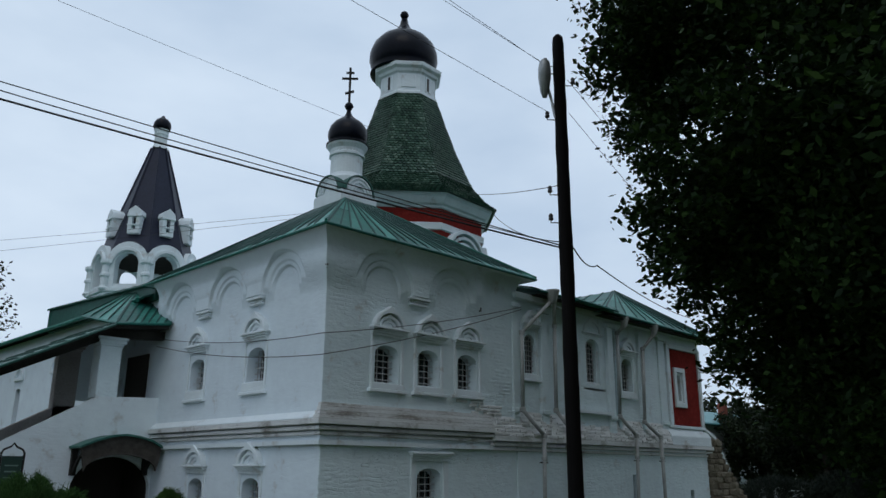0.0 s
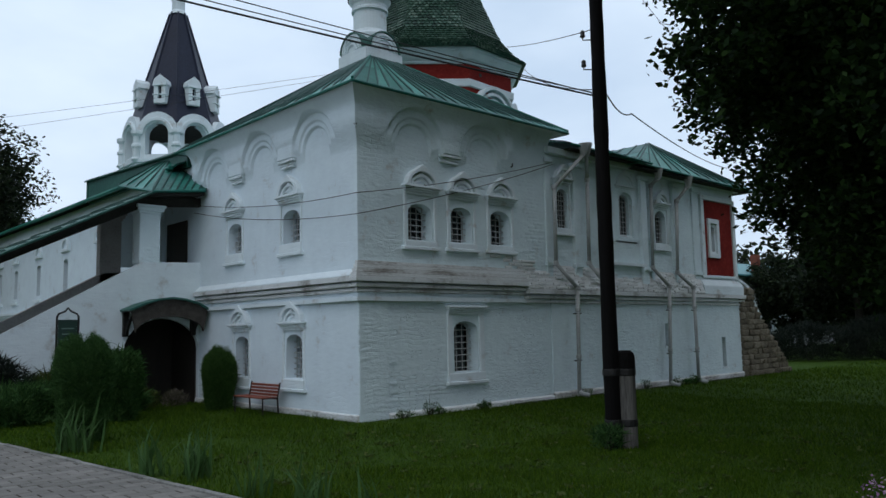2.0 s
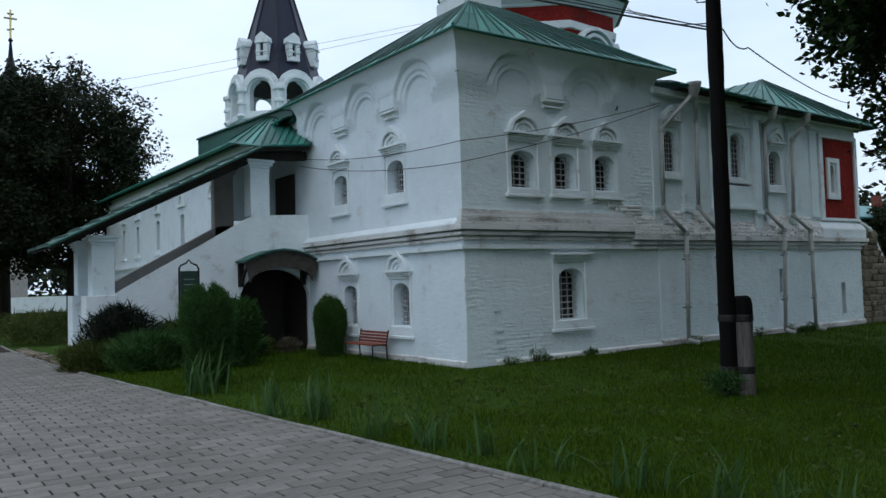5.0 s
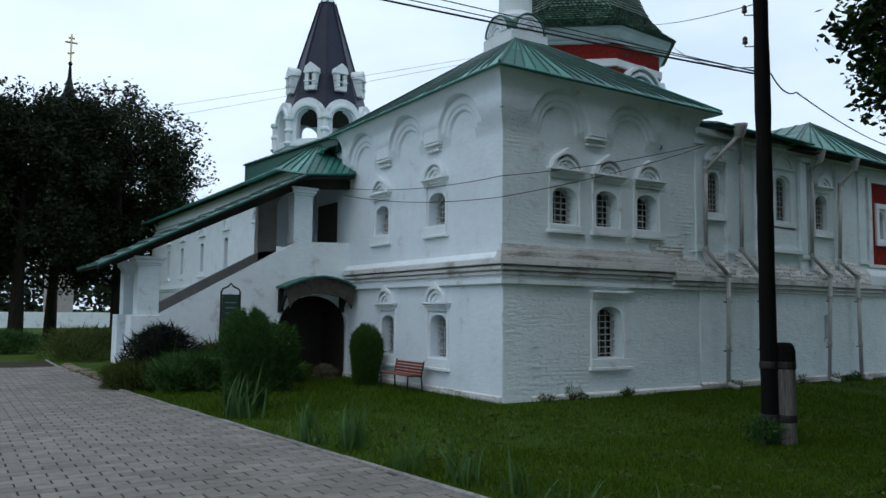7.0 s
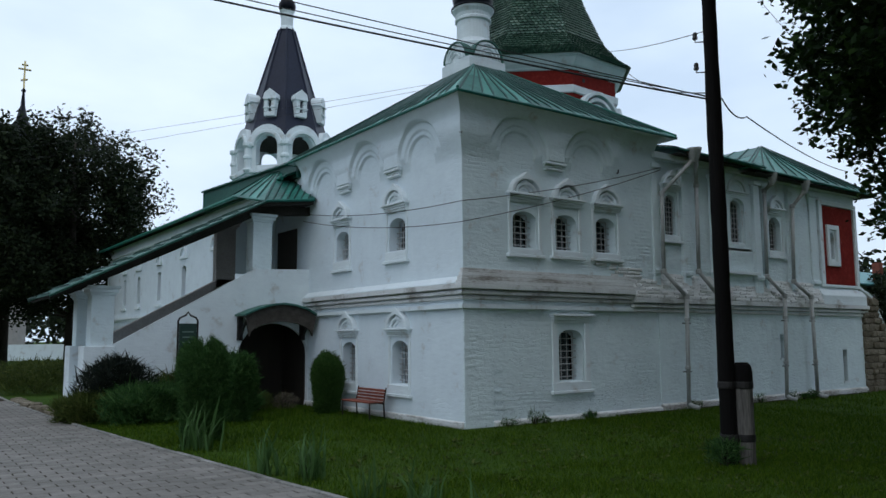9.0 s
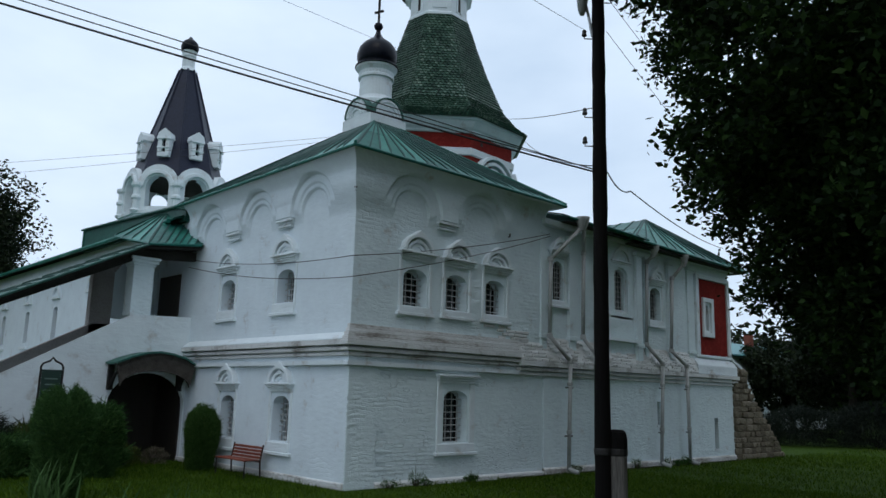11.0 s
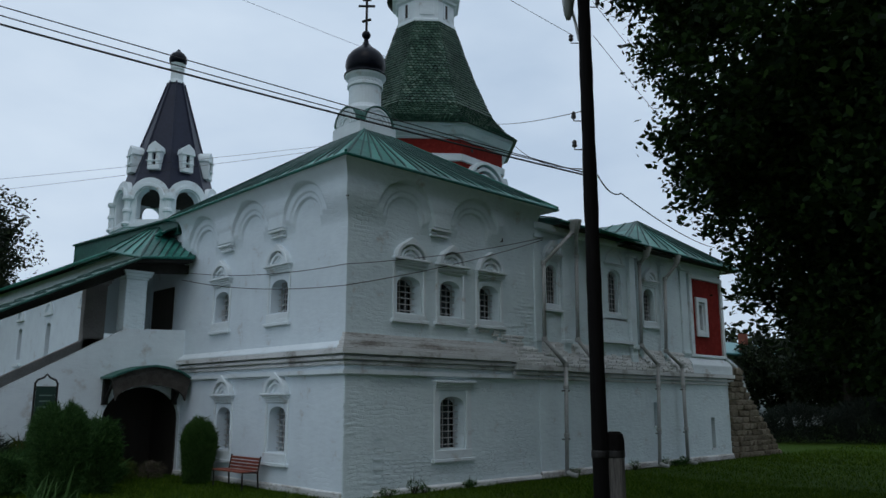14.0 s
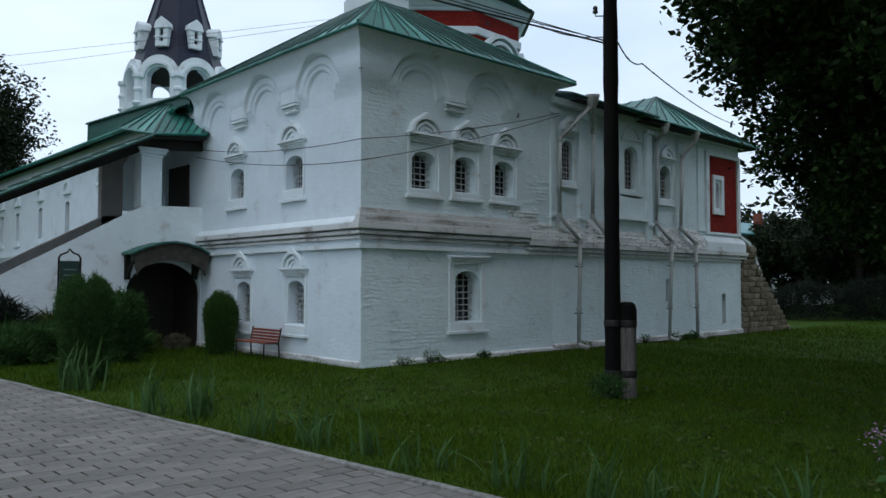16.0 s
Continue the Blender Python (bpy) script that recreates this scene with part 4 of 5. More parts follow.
part("octagon_wall", octa(B(), [(2.95, 6.5), (2.95, 10.7)]), RED, church, "red limewashed octagon")
part("white_band", octa(B(), [(2.95, 9.86), (3.03, 9.88), (3.05, 10.10), (2.95, 10.14)]), TRIM, church)
part("cornice", octa(B(), [(2.95, 10.64), (3.02, 10.66), (3.05, 10.74), (3.14, 10.77), (3.3, 10.98), (3.37, 11.03), (3.37, 11.12)]), TRIM, church, bevel=0.02)
TENT_P = [(3.52, 11.10), (3.10, 11.42), (2.62, 12.02), (2.32, 12.65), (1.95, 13.55), (1.52, 14.75), (1.18, 15.8)]
part("tent_core", octa(B(), [(r - 0.05, z) for r, z in TENT_P]), TILE, church)
part("drum", octa(B(), [(1.20, 15.76), (1.20, 15.88), (1.12, 15.93), (1.13, 16.66), (1.22, 16.72), (1.26, 16.82), (1.38, 16.90), (1.40, 17.04), (1.30, 17.08)]), TRIM, church, bevel=0.015)
for k in range(8):
    a = TURN + (k + 0.5) * math.pi / 4
    n_, t_ = Vector((math.cos(a), math.sin(a), 0)), Vector((-math.sin(a), math.cos(a), 0))

    def face(u, z, o, n_=n_, t_=t_, rr=1.125 * math.cos(math.pi / 8)):
        p = Vector((TX, TY, 0)) + t_ * u + n_ * (rr + o)
        return (p.x, p.y, z)

    if k % 2 == 0:
        # flat dark plate gives the shade inside the slit
        part("slit", prism(B(), face, rect(-0.07, 0.07, 16.06, 16.60), -0.05, 0.006), DOOR_AND_SHADE, church)
        part("slit_frame", prism(B(), face, rect(-0.15, -0.07, 16.0, 16.64), -0.05, 0.03), TRIM, church)
        part("slit_frame", prism(B(), face, rect(0.07, 0.15, 16.0, 16.64), -0.05, 0.03), TRIM, church)
    else:
        part("panel", prism(B(), face, rect(-0.27, 0.27, 16.06, 16.62), -0.05, 0.03), TRIM, church, bevel=0.01)

    def wide(u, z, o, n_=n_, t_=t_, rr=2.95 * math.cos(math.pi / 8)):
        p = Vector((TX, TY, 0)) + t_ * u + n_ * (rr + o)
        return (p.x, p.y, z)

    bm = B()
    for q in range(4):
        prism(bm, wide, ring(0, 9.0, 0.92 - 0.2 * q, 1.04 - 0.2 * q, k=18), -0.1, 0.26 - 0.06 * q)
    prism(bm, wide, arched(-0.6, 0.6, 8.8, 9.36, 0.4), -0.1, 0.03)
    part("kokoshnik", bm, TRIM, church, bevel=0.012)
    # no hole is cut: a dark plate draws its shade
    part("putlog_hole_shade", prism(B(), wide, rect(-0.62, -0.50, 10.32, 10.44), -0.1, 0.008), DOOR_AND_SHADE, church)
part("dome", spin(B(), [(1.30, 17.05), (1.32, 17.09)] + onion(1.36, 2.55, 17.09), 40, (TX - 0.14, TY + 0.13, 0)), DOME, church, "black sheet onion dome", smooth=True)
part("ball", spin(B(), [(0.03, 19.62), (0.13, 19.70), (0.18, 19.82), (0.13, 19.94), (0.03, 20.02)], 16, (TX - 0.14, TY + 0.13, 0)), DOME, church, smooth=True)

# scalloped tiles of the tent, side by side on each face
tiles_v, tiles_f = [], []
for k in range(8):
    a0, a1 = TURN + k * math.pi / 4, TURN + (k + 1) * math.pi / 4
    mid = (a0 + a1) / 2
    if math.cos(mid - math.radians(228)) < -0.25:
        continue
    row = 0
    for (r0, z0), (r1, z1) in zip(TENT_P, TENT_P[1:]):
        ln = math.hypot(r1 - r0, z1 - z0)
        steps = max(1, round(ln / 0.128))
        for s in range(steps):
            f0, f1 = s / steps, (s + 1.45) / steps
            ra, za, rb, zb = r0 + (r1 - r0) * f0, z0 + (z1 - z0) * f0, r0 + (r1 - r0) * f1, z0 + (z1 - z0) * f1
            n_ = Vector((math.cos(mid), math.sin(mid), 0)) * (z1 - z0) + Vector((0, 0, r0 - r1))
            n_.normalize()
            pa, pb = Vector((math.cos(a0), math.sin(a0), 0)), Vector((math.cos(a1), math.sin(a1), 0))
            w = (pa - pb).length * ra
            cnt = max(2, round(w / 0.15))
            for q in range(cnt + (row % 2)):
                c = (q + (0.5 if row % 2 == 0 else 0.0)) / cnt
                h = 0.5 / cnt * 0.94
                lo, hi = max(0, c - h), min(1, c + h)
                if hi - lo < 0.01:
                    continue

                def at(t, r, z, up):
                    p = (pa * (1 - t) + pb * t) * r
                    return Vector((TX + p.x, TY + p.y, z)) + n_ * up
                j = random.uniform(0.0, 0.016)
                rm, zm = ra + (rb - ra) * 0.36, za + (zb - za) * 0.36
                i0 = len(tiles_v)
                tiles_v += [at((lo + hi) / 2, ra, za, 0.045 + j), at(hi, rm, zm, 0.022 + j), at(hi, rb, zb, -0.01), at(lo, rb, zb, -0.01), at(lo, rm, zm, 0.022 + j),
                            at((lo + hi) / 2, ra, za, -0.02), at(hi, rm, zm, -0.02), at(lo, rm, zm, -0.02)]
                tiles_f += [(i0, i0 + 1, i0 + 2, i0 + 3, i0 + 4), (i0, i0 + 5, i0 + 6, i0 + 1), (i0 + 4, i0 + 7, i0 + 5, i0)]
            row += 1


tile_ob = new("roof_tiles", mesh("roof_tiles", tiles_v, tiles_f, by_island(TILE, "green_glazed_tile_laid")))
tile_ob.parent = church
tagged(tile_ob, "green glazed scallop tiles, mossy and dark in places", kind="stuff")

# belfry behind the wing
BX, BY = 7.13, 25.28
BT = radians(246)
belfry = thing("belfry", "white octagonal belfry with open arches, dark sheet tent roof and small dome", "bell tower", kind="structure")
part("shaft", octa(B(), [(2.66, 5.0), (2.66, 10.25), (2.76, 10.3), (2.76, 10.45)], (BX, BY), BT), TRIM, belfry)
part("tent", octa(B(), [(2.42, 12.3), (2.22, 12.9), (1.62, 14.7), (0.40, 18.75), (0.38, 18.8)], (BX, BY), BT), TENT, belfry, "dark sheet tent roof with seams")
part("ceiling_slab", octa(B(), [(2.3, 12.25), (2.3, 12.32)], (BX, BY), BT), SOFFIT, belfry)
for k in range(8):
    a = BT + (k + 0.5) * math.pi / 4
    v = BT + k * math.pi / 4
    n_, t_ = Vector((math.cos(a), math.sin(a), 0)), Vector((-math.sin(a), math.cos(a), 0))

    def face(u, z, o, n_=n_, t_=t_, rr=2.60 * math.cos(math.pi / 8)):
        p = Vector((BX, BY, 0)) + t_ * u + n_ * (rr + o)
        return (p.x, p.y, z)

    half = 2.60 * math.sin(math.pi / 8)
    loop = [(-half, 10.35), (half, 10.35), (half, 11.85)] + [(c, z) for c, z in ring(0, 11.85, 0.5, half * 0.98, k=14)[1:14]] + [(-half, 11.85)]
    part("arcade_wall", holed(B(), face, loop, [arched(-0.58, 0.58, 10.41, 12.27, 0.58, 12)], 0.0, -0.5), TRIM, belfry)
    part("archivolt", prism(B(), face, ring(0, 11.69, 0.66, 0.84, k=16), -0.05, 0.12), TRIM, belfry, bevel=0.015)
    part("balustrade", prism(B(), face, rect(-0.6, 0.6, 10.35, 10.70), -0.3, -0.05), TRIM, belfry)
    part("column", spin(B(), [(0.2, 10.35), (0.26, 10.45), (0.18, 10.55), (0.18, 11.00), (0.24, 11.05), (0.24, 11.15), (0.17, 11.25), (0.17, 11.60), (0.27, 11.70), (0.27, 11.85)], 10, (BX + 2.62 * math.cos(v), BY + 2.62 * math.sin(v), 0)), TRIM, belfry)
    part("seam", tube(B(), [(BX + 2.23 * math.cos(v), BY + 2.23 * math.sin(v), 12.65), (BX + 1.63 * math.cos(v), BY + 1.63 * math.sin(v), 14.7), (BX + 0.43 * math.cos(v), BY + 0.43 * math.sin(v), 18.75)], 0.05, 6), TENT, belfry)

    def dorm(u, z, o, n_=n_, t_=t_):
        p = Vector((BX, BY, 0)) + t_ * u + n_ * (1.86 + o)
        return (p.x, p.y, z)

    bm = holed(B(), dorm, [(-0.30, 13.33), (0.30, 13.33), (0.30, 14.25), (0.37, 14.30), (0.30, 14.58), (0, 14.81), (-0.30, 14.58), (-0.37, 14.30), (-0.30, 14.25)], [rect(-0.09, 0.09, 13.56, 14.21)], 0.30, -0.35)
    prism(bm, dorm, rect(-0.35, 0.35, 14.21, 14.30), 0.2, 0.36)
    prism(bm, dorm, rect(-0.34, 0.34, 13.75, 13.81), 0.2, 0.34)
    part("dormer", bm, TRIM, belfry, bevel=0.012)
    part("dormer_shadow_box", prism(B(), dorm, rect(-0.11, 0.11, 13.52, 14.25), -0.1, 0.1), TENT, belfry)
part("neck", spin(B(), [(0.46, 18.7), (0.40, 18.85), (0.33, 18.95), (0.33, 19.5), (0.38, 19.55), (0.38, 19.62), (0.33, 19.66), (0.42, 19.85)], 16, (BX, BY, 0)), TRIM, belfry)
part("dome", spin(B(), onion(0.47, 1.0, 19.85)[:9], 24, (BX, BY, 0)), DOME, belfry, "small black onion dome", smooth=True)

# ---- pole ----
PX, PY = 0.50, -5.93
pole = thing("utility_pole", "tall tarred wooden pole with street lamp, strapped to a stub", "utility pole")
pole_r = random.Random(21)
part("shaft", spin(B(), [(float(np.interp(z, (-0.3, 3.0, 7.0, 9.45), (0.128, 0.122, 0.112, 0.105))) + pole_r.uniform(-0.006, 0.006), z) for z in np.linspace(-0.3, 9.45, 34)] + [(0.09, 9.58), (0.04, 9.64)], 16, (PX, PY, 0)), WOOD_DARK, pole, smooth=True)
part("stub_post", spin(B(), [(0.145, -0.3), (0.14, 1.30), (0.125, 1.42), (0.09, 1.47)], 14, (PX + 0.175, PY - 0.15, 0)), WOOD_GREY, pole, "grey weathered stub post")
part("stub_cap", spin(B(), [(0.150, 1.16), (0.149, 1.36), (0.128, 1.45), (0.085, 1.49)], 14, (PX + 0.175, PY - 0.15, 0)), WOOD_DARK, pole, "blackened rotten head of the stub")
for z in (0.32, 1.10):
    for dx, dy, r in ((0, 0, 0.134), (0.175, -0.15, 0.150)):
        part("strap", spin(B(), [(r, z), (r + 0.006, z + 0.02), (r + 0.006, z + 0.09), (r, z + 0.11)], 16, (PX + dx, PY + dy, 0)), IRON, pole)
side = Vector((-0.73, 0.68, 0))
to_cam = Vector((-0.82, -0.57, 0))
LZ = 8.0
arm0 = Vector((PX, PY, LZ)) + side * 0.1
lamp = part("lamp_arm", tube(B(), [arm0, arm0 + side * 0.06 + Vector((0, 0, 0.35)), arm0 + side * 0.13 + to_cam * 0.12 + Vector((0, 0, 0.62))], 0.025, 8), ZINC, pole)
hc = arm0 + side * 0.16 + to_cam * 0.15 + Vector((0, 0, 0.72))
bm = spin(B(), [(0.05, -0.40), (0.10, -0.30), (0.15, -0.05), (0.155, 0.12), (0.12, 0.27), (0.04, 0.33)], 16)
bmesh.ops.transform(bm, matrix=Matrix.Translation(hc) @ pose(0, 0, 0, 12, -14, 0) @ Matrix.Diagonal((0.8, 0.7, 0.95, 1)), verts=bm.verts)
part("lamp_head", bm, ZINC, pole, "grey cobra-head street lamp", smooth=True)
for z, s in ((8.85, -1), (8.62, 1), (7.95, -1), (6.55, -1), (6.05, -1), (9.0, -1)):
    p = Vector((PX, PY, z)) + side * (0.11 if s < 0 else -0.11)
    q = p + side * (0.13 if s < 0 else -0.13)
    bm = tube(B(), [p, q, q + Vector((0, 0, 0.10))], 0.011, 6)
    part("hook", bm, IRON, pole)
    part("insulator", spin(B(), [(0.03, 0.0), (0.045, 0.02), (0.035, 0.06), (0.04, 0.09), (0.02, 0.12)], 10, tuple(q + Vector((0, 0, 0.04)))), PORCELAIN, pole)


# ---- foliage ----
def leaf_cloud(rng, centres, per, spread, size, flat=0.6, drop=0.0):
    """Many small folded leaves about the twig ends."""
    c = np.repeat(np.array(centres), per, axis=0)
    n = len(c)
    p = c + rng.normal(0, 1, (n, 3)) * np.array(spread)
    p[:, 2] -= drop * rng.random(n)
    d = rng.normal(0, 1, (n, 3))
    d[:, 2] *= flat
    d /= np.linalg.norm(d, axis=1)[:, None]
    u = np.cross(d, rng.normal(0, 1, (n, 3)))
    u /= np.linalg.norm(u, axis=1)[:, None] + 1e-9
    s = size * (0.6 + 0.8 * rng.random((n, 1)))
    v = np.stack([p, p + d * s * 0.45 + u * s * 0.28, p + d * s, p + d * s * 0.45 - u * s * 0.28], 1).reshape(-1, 3)
    i = np.arange(n)[:, None] * 4
    return v, np.hstack([i, i + 1, i + 2, i + 3])


def cloud_mesh(name, v, f, mat):
    me = bpy.data.meshes.new(name)
    me.vertices.add(len(v))
    me.vertices.foreach_set("co", np.ascontiguousarray(v, dtype=np.float32).ravel())
    k = f.shape[1]
    me.loops.add(f.size)
    me.loops.foreach_set("vertex_index", f.ravel().astype(np.int32))
    me.polygons.add(len(f))
    me.polygons.foreach_set("loop_start", (np.arange(len(f)) * k).astype(np.int32))
    me.polygons.foreach_set("loop_total", np.full(len(f), k, dtype=np.int32))
    me.materials.append(mat)
    me.update(calc_edges=True)
    return me


def tree(seed, x, y, h, crown_z, crown_r, trunk_r, leaves, size, mat, label, squash=1.0, limbs=16, clusters=260, group="", lumps=9, inner=0.5, spread=0.075, twigs=0, low=1.0, profile=()):
    rng = np.random.default_rng(seed)
    t = thing("tree", label, "tree", group, at=(x, y, 0))
    lean = rng.normal(0, 0.25, 2)
    pts = [(0, 0, -0.4), (lean[0] * 0.2, lean[1] * 0.2, h * 0.22), (lean[0] * 0.7, lean[1] * 0.7, h * 0.5), (lean[0], lean[1], h * 0.86)]
    part("trunk", tube(B(), pts, [trunk_r * 1.35, trunk_r, trunk_r * 0.65, trunk_r * 0.15], 10), BARK, t, smooth=True)
    mid, half = (crown_z + h) / 2, (h - crown_z) / 2
    lump = []
    if profile:
        for k in range(lumps):
            z = profile[0][0] + (profile[-1][0] - profile[0][0]) * rng.random() ** 1.4
            far_r = float(np.interp(z, [p[0] for p in profile], [p[1] for p in profile]))
            lr = min(far_r * 0.6, rng.uniform(0.75, 1.5))
            a, rr = rng.uniform(0, 2 * math.pi), (far_r - lr) * math.sqrt(rng.uniform(0.2, 1.0))
            lump.append((rr * math.cos(a), rr * math.sin(a), z, lr))
        lumps = 0
    for k in range(lumps):
        a, e = 2 * math.pi * k / lumps * 1.618 * 2, rng.uniform(-0.75, 0.95)
        rr = crown_r * (1.0 if e > 0.05 else low) * rng.uniform(0.5, 0.72) * math.sqrt(max(0.05, 1 - e * e * 0.8))
        lump.append((rr * math.cos(a), rr * math.sin(a), mid + e * half * 0.74, crown_r * rng.uniform(0.32, 0.5)))
    cen, roots = [], []
    for k in range(clusters):
        lx, ly, lz, lr = lump[rng.integers(len(lump))]
        d = rng.normal(0, 1, 3)
        d /= np.linalg.norm(d)
        q = lr * (inner + (1.04 - inner) * rng.random() ** (0.45 if twigs else 1.0))
        cen.append((lx + d[0] * q, ly + d[1] * q, lz + d[2] * q * squash))
        roots.append((lx + d[0] * q * 0.45, ly + d[1] * q * 0.45, lz + d[2] * q * 0.45))
    for k in range(limbs):
        e = cen[rng.integers(len(cen))]
        z0 = min(h * 0.8, max(h * 0.2, e[2] - rng.uniform(0.8, 2.4)))
        m = (e[0] * 0.45, e[1] * 0.45, (z0 + e[2]) / 2 + 0.25)
        part("limb", tube(B(), [(lean[0] * z0 / h, lean[1] * z0 / h, z0), m, e], [trunk_r * 0.34, trunk_r * 0.2, 0.02], 6), BARK, t)
    if twigs:
        tv, tf = [], []
        for k in range(twigs):
            tv += [Vector(roots[k]), Vector(roots[k]) + Vector((0.02, 0.015, 0.02)), Vector(cen[k])]
            tf.append((3 * k, 3 * k + 1, 3 * k + 2))
        tw = new("twig_work", mesh("twig_work", tv, tf, BARK))
        tw.parent = t
        tagged(tw, kind="stuff")
    v, f = leaf_cloud(rng, cen, max(1, leaves // clusters), (crown_r * spread,) * 3, size)
    crown = new("crown", cloud_mesh("crown", v, f, mat))
    crown.parent = t
    tagged(crown, "uneven crown of small dark leaves", kind="stuff")
    return t


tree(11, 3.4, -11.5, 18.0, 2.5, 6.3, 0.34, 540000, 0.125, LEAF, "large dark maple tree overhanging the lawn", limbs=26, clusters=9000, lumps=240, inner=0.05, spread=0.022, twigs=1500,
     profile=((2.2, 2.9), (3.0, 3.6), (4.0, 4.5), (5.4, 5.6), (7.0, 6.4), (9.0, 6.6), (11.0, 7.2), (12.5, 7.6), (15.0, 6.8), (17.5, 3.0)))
# trees 12 to 14 are added off the view's edge to shade the lawn
tree(14, -0.8, -14.8, 14, 3.6, 5.0, 0.34, 150000, 0.115, LEAF, "broad dark tree added beside the paved way to shade the lawn", limbs=12, clusters=900, lumps=28, inner=0.1, spread=0.07)
tree(13, 3.2, -15.4, 15, 1.4, 5.8, 0.36, 130000, 0.15, LEAF, "broad dark tree, mostly unseen, added to shade the near lawn", limbs=12, clusters=900, lumps=28, inner=0.1, spread=0.07)
tree(12, 9.9, -12.3, 16, 1.0, 6.2, 0.36, 230000, 0.135, LEAF, "broad dark tree added at the view's edge to shade the far lawn", limbs=16, clusters=3200, lumps=34, inner=0.05, spread=0.045)
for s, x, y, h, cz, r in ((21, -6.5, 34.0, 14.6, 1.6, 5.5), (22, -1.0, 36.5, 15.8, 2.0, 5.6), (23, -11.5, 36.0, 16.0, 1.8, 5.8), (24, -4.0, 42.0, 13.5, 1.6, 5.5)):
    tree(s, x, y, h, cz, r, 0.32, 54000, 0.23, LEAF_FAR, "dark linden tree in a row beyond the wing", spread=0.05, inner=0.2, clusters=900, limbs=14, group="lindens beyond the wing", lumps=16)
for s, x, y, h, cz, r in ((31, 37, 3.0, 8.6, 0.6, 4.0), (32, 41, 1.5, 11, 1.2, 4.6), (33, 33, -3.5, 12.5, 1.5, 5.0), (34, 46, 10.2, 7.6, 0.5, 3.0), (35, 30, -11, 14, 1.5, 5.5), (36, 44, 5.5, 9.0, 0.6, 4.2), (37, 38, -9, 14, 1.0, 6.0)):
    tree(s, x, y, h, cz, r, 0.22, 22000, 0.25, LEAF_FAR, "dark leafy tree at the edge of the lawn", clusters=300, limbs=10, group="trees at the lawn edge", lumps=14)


def shrub(seed, x, y, r, h, n, mat, label, blade=0.115, narrow=0.58, rough=0.12, name="shrub"):
    """Upright shoots that fan out from the base, clothed in fine leaves."""
    rng = np.random.default_rng(seed)
    t = thing(name, label, "shrub", at=(x, y, 0))
    bm = B()
    for k in range(7):
        a = 2 * math.pi * k / 7
        tube(bm, [(0.04 * math.cos(a), 0.04 * math.sin(a), -0.05), (r * 0.4 * math.cos(a), r * 0.4 * math.sin(a), h * 0.6)], [0.018, 0.006], 5)
    part("stems", bm, BARK, t)
    th, q, z = rng.random(n) * 2 * np.pi, rng.random(n) ** 0.36, rng.random(n) ** 0.8
    wave = 1 + rough * np.sin(3 * th + seed) + rough * np.sin(5 * th + 7 * z)
    rad = r * q * (narrow + (1 - narrow) * z) * np.where(z > 0.66, np.sqrt(np.clip(1 - (np.maximum(z - 0.66, 0) / 0.35) ** 2.2, 0, 1)), 1.0) * wave
    p = np.stack([rad * np.cos(th), rad * np.sin(th), 0.02 + z * h * (0.92 + 0.05 * np.cos(th * 2 + seed) + 0.05 * np.sin(7 * th + 9 * q) + 0.03 * np.sin(17 * th - 13 * q))], 1)
    d = np.stack([np.cos(th) * 0.55 * q, np.sin(th) * 0.55 * q, np.full(n, 0.55)], 1) + rng.normal(0, 0.5, (n, 3))
    d /= np.linalg.norm(d, axis=1)[:, None]
    u = np.cross(d, rng.normal(0, 1, (n, 3)))
    u /= np.linalg.norm(u, axis=1)[:, None] + 1e-9
    s = blade * (0.6 + 0.8 * rng.random((n, 1))) * np.where(rng.random((n, 1)) < 0.05, 1.9, 1.0)
    v = np.stack([p - u * s * 0.06, p + u * s * 0.06, p + d * s], 1).reshape(-1, 3)
    f = np.arange(n * 3).reshape(-1, 3)
    c = new("foliage", cloud_mesh("foliage", v, f, mat))
    c.parent = t
    tagged(c, "", kind="stuff")
    return t


shrub(1, -4.95, 1.60, 0.56, 1.84, 150000, SHRUB, "tall feathery dark green shrub by the paved way", blade=0.07, narrow=0.6, rough=0.035)
shrub(2, -3.2, 4.5, 0.46, 1.50, 50000, SHRUB, "feathery dark green shrub behind a taller one")
shrub(3, -0.62, 5.0, 0.46, 1.50, 60000, SHRUB_L, "rounded feathery shrub beside the bench", blade=0.07, narrow=0.66, rough=0.06)
for k, (x, y, r, h, m, lab) in enumerate((
        (-5.0, 5.75, 0.9, 0.8, SHRUB, "low mounded green bush in the porch bed"),
        (-5.35, 6.7, 0.78, 1.45, SHRUB_D, "dark purplish bush at the foot of the porch"),
        (-3.7, 8.9 - 1.8, 0.9, 1.0, SHRUB_Y, "yellow-green bush against the porch wall"),
        (-6.0, 6.3, 0.6, 0.6, SHRUB_Y, "low yellow-green plants in the flower bed"),
        (-4.1, 6.2, 0.7, 0.8, SHRUB, "low green plants in the flower bed"),
        (-5.3, 18.5, 1.5, 1.15, SHRUB_Y, "wide olive bush beyond the porch"),
        (-7.6, 24.0, 1.3, 0.9, SHRUB, "low bush by the far path"),
        (-2.6, 6.5, 0.6, 0.55, SHRUB, "low green bush by the portal"),
        *((27.5 + 2.1 * q, 5.6 - 2.7 * q, 1.9, 1.5 + 0.3 * (q % 3), SHRUB_D, "dark hedge bush on the far lawn") for q in range(7)))):
    shrub(40 + k, x, y, r, h, 18000 if x > 20 else 9000, m, lab, blade=0.17, narrow=0.95, rough=0.2)

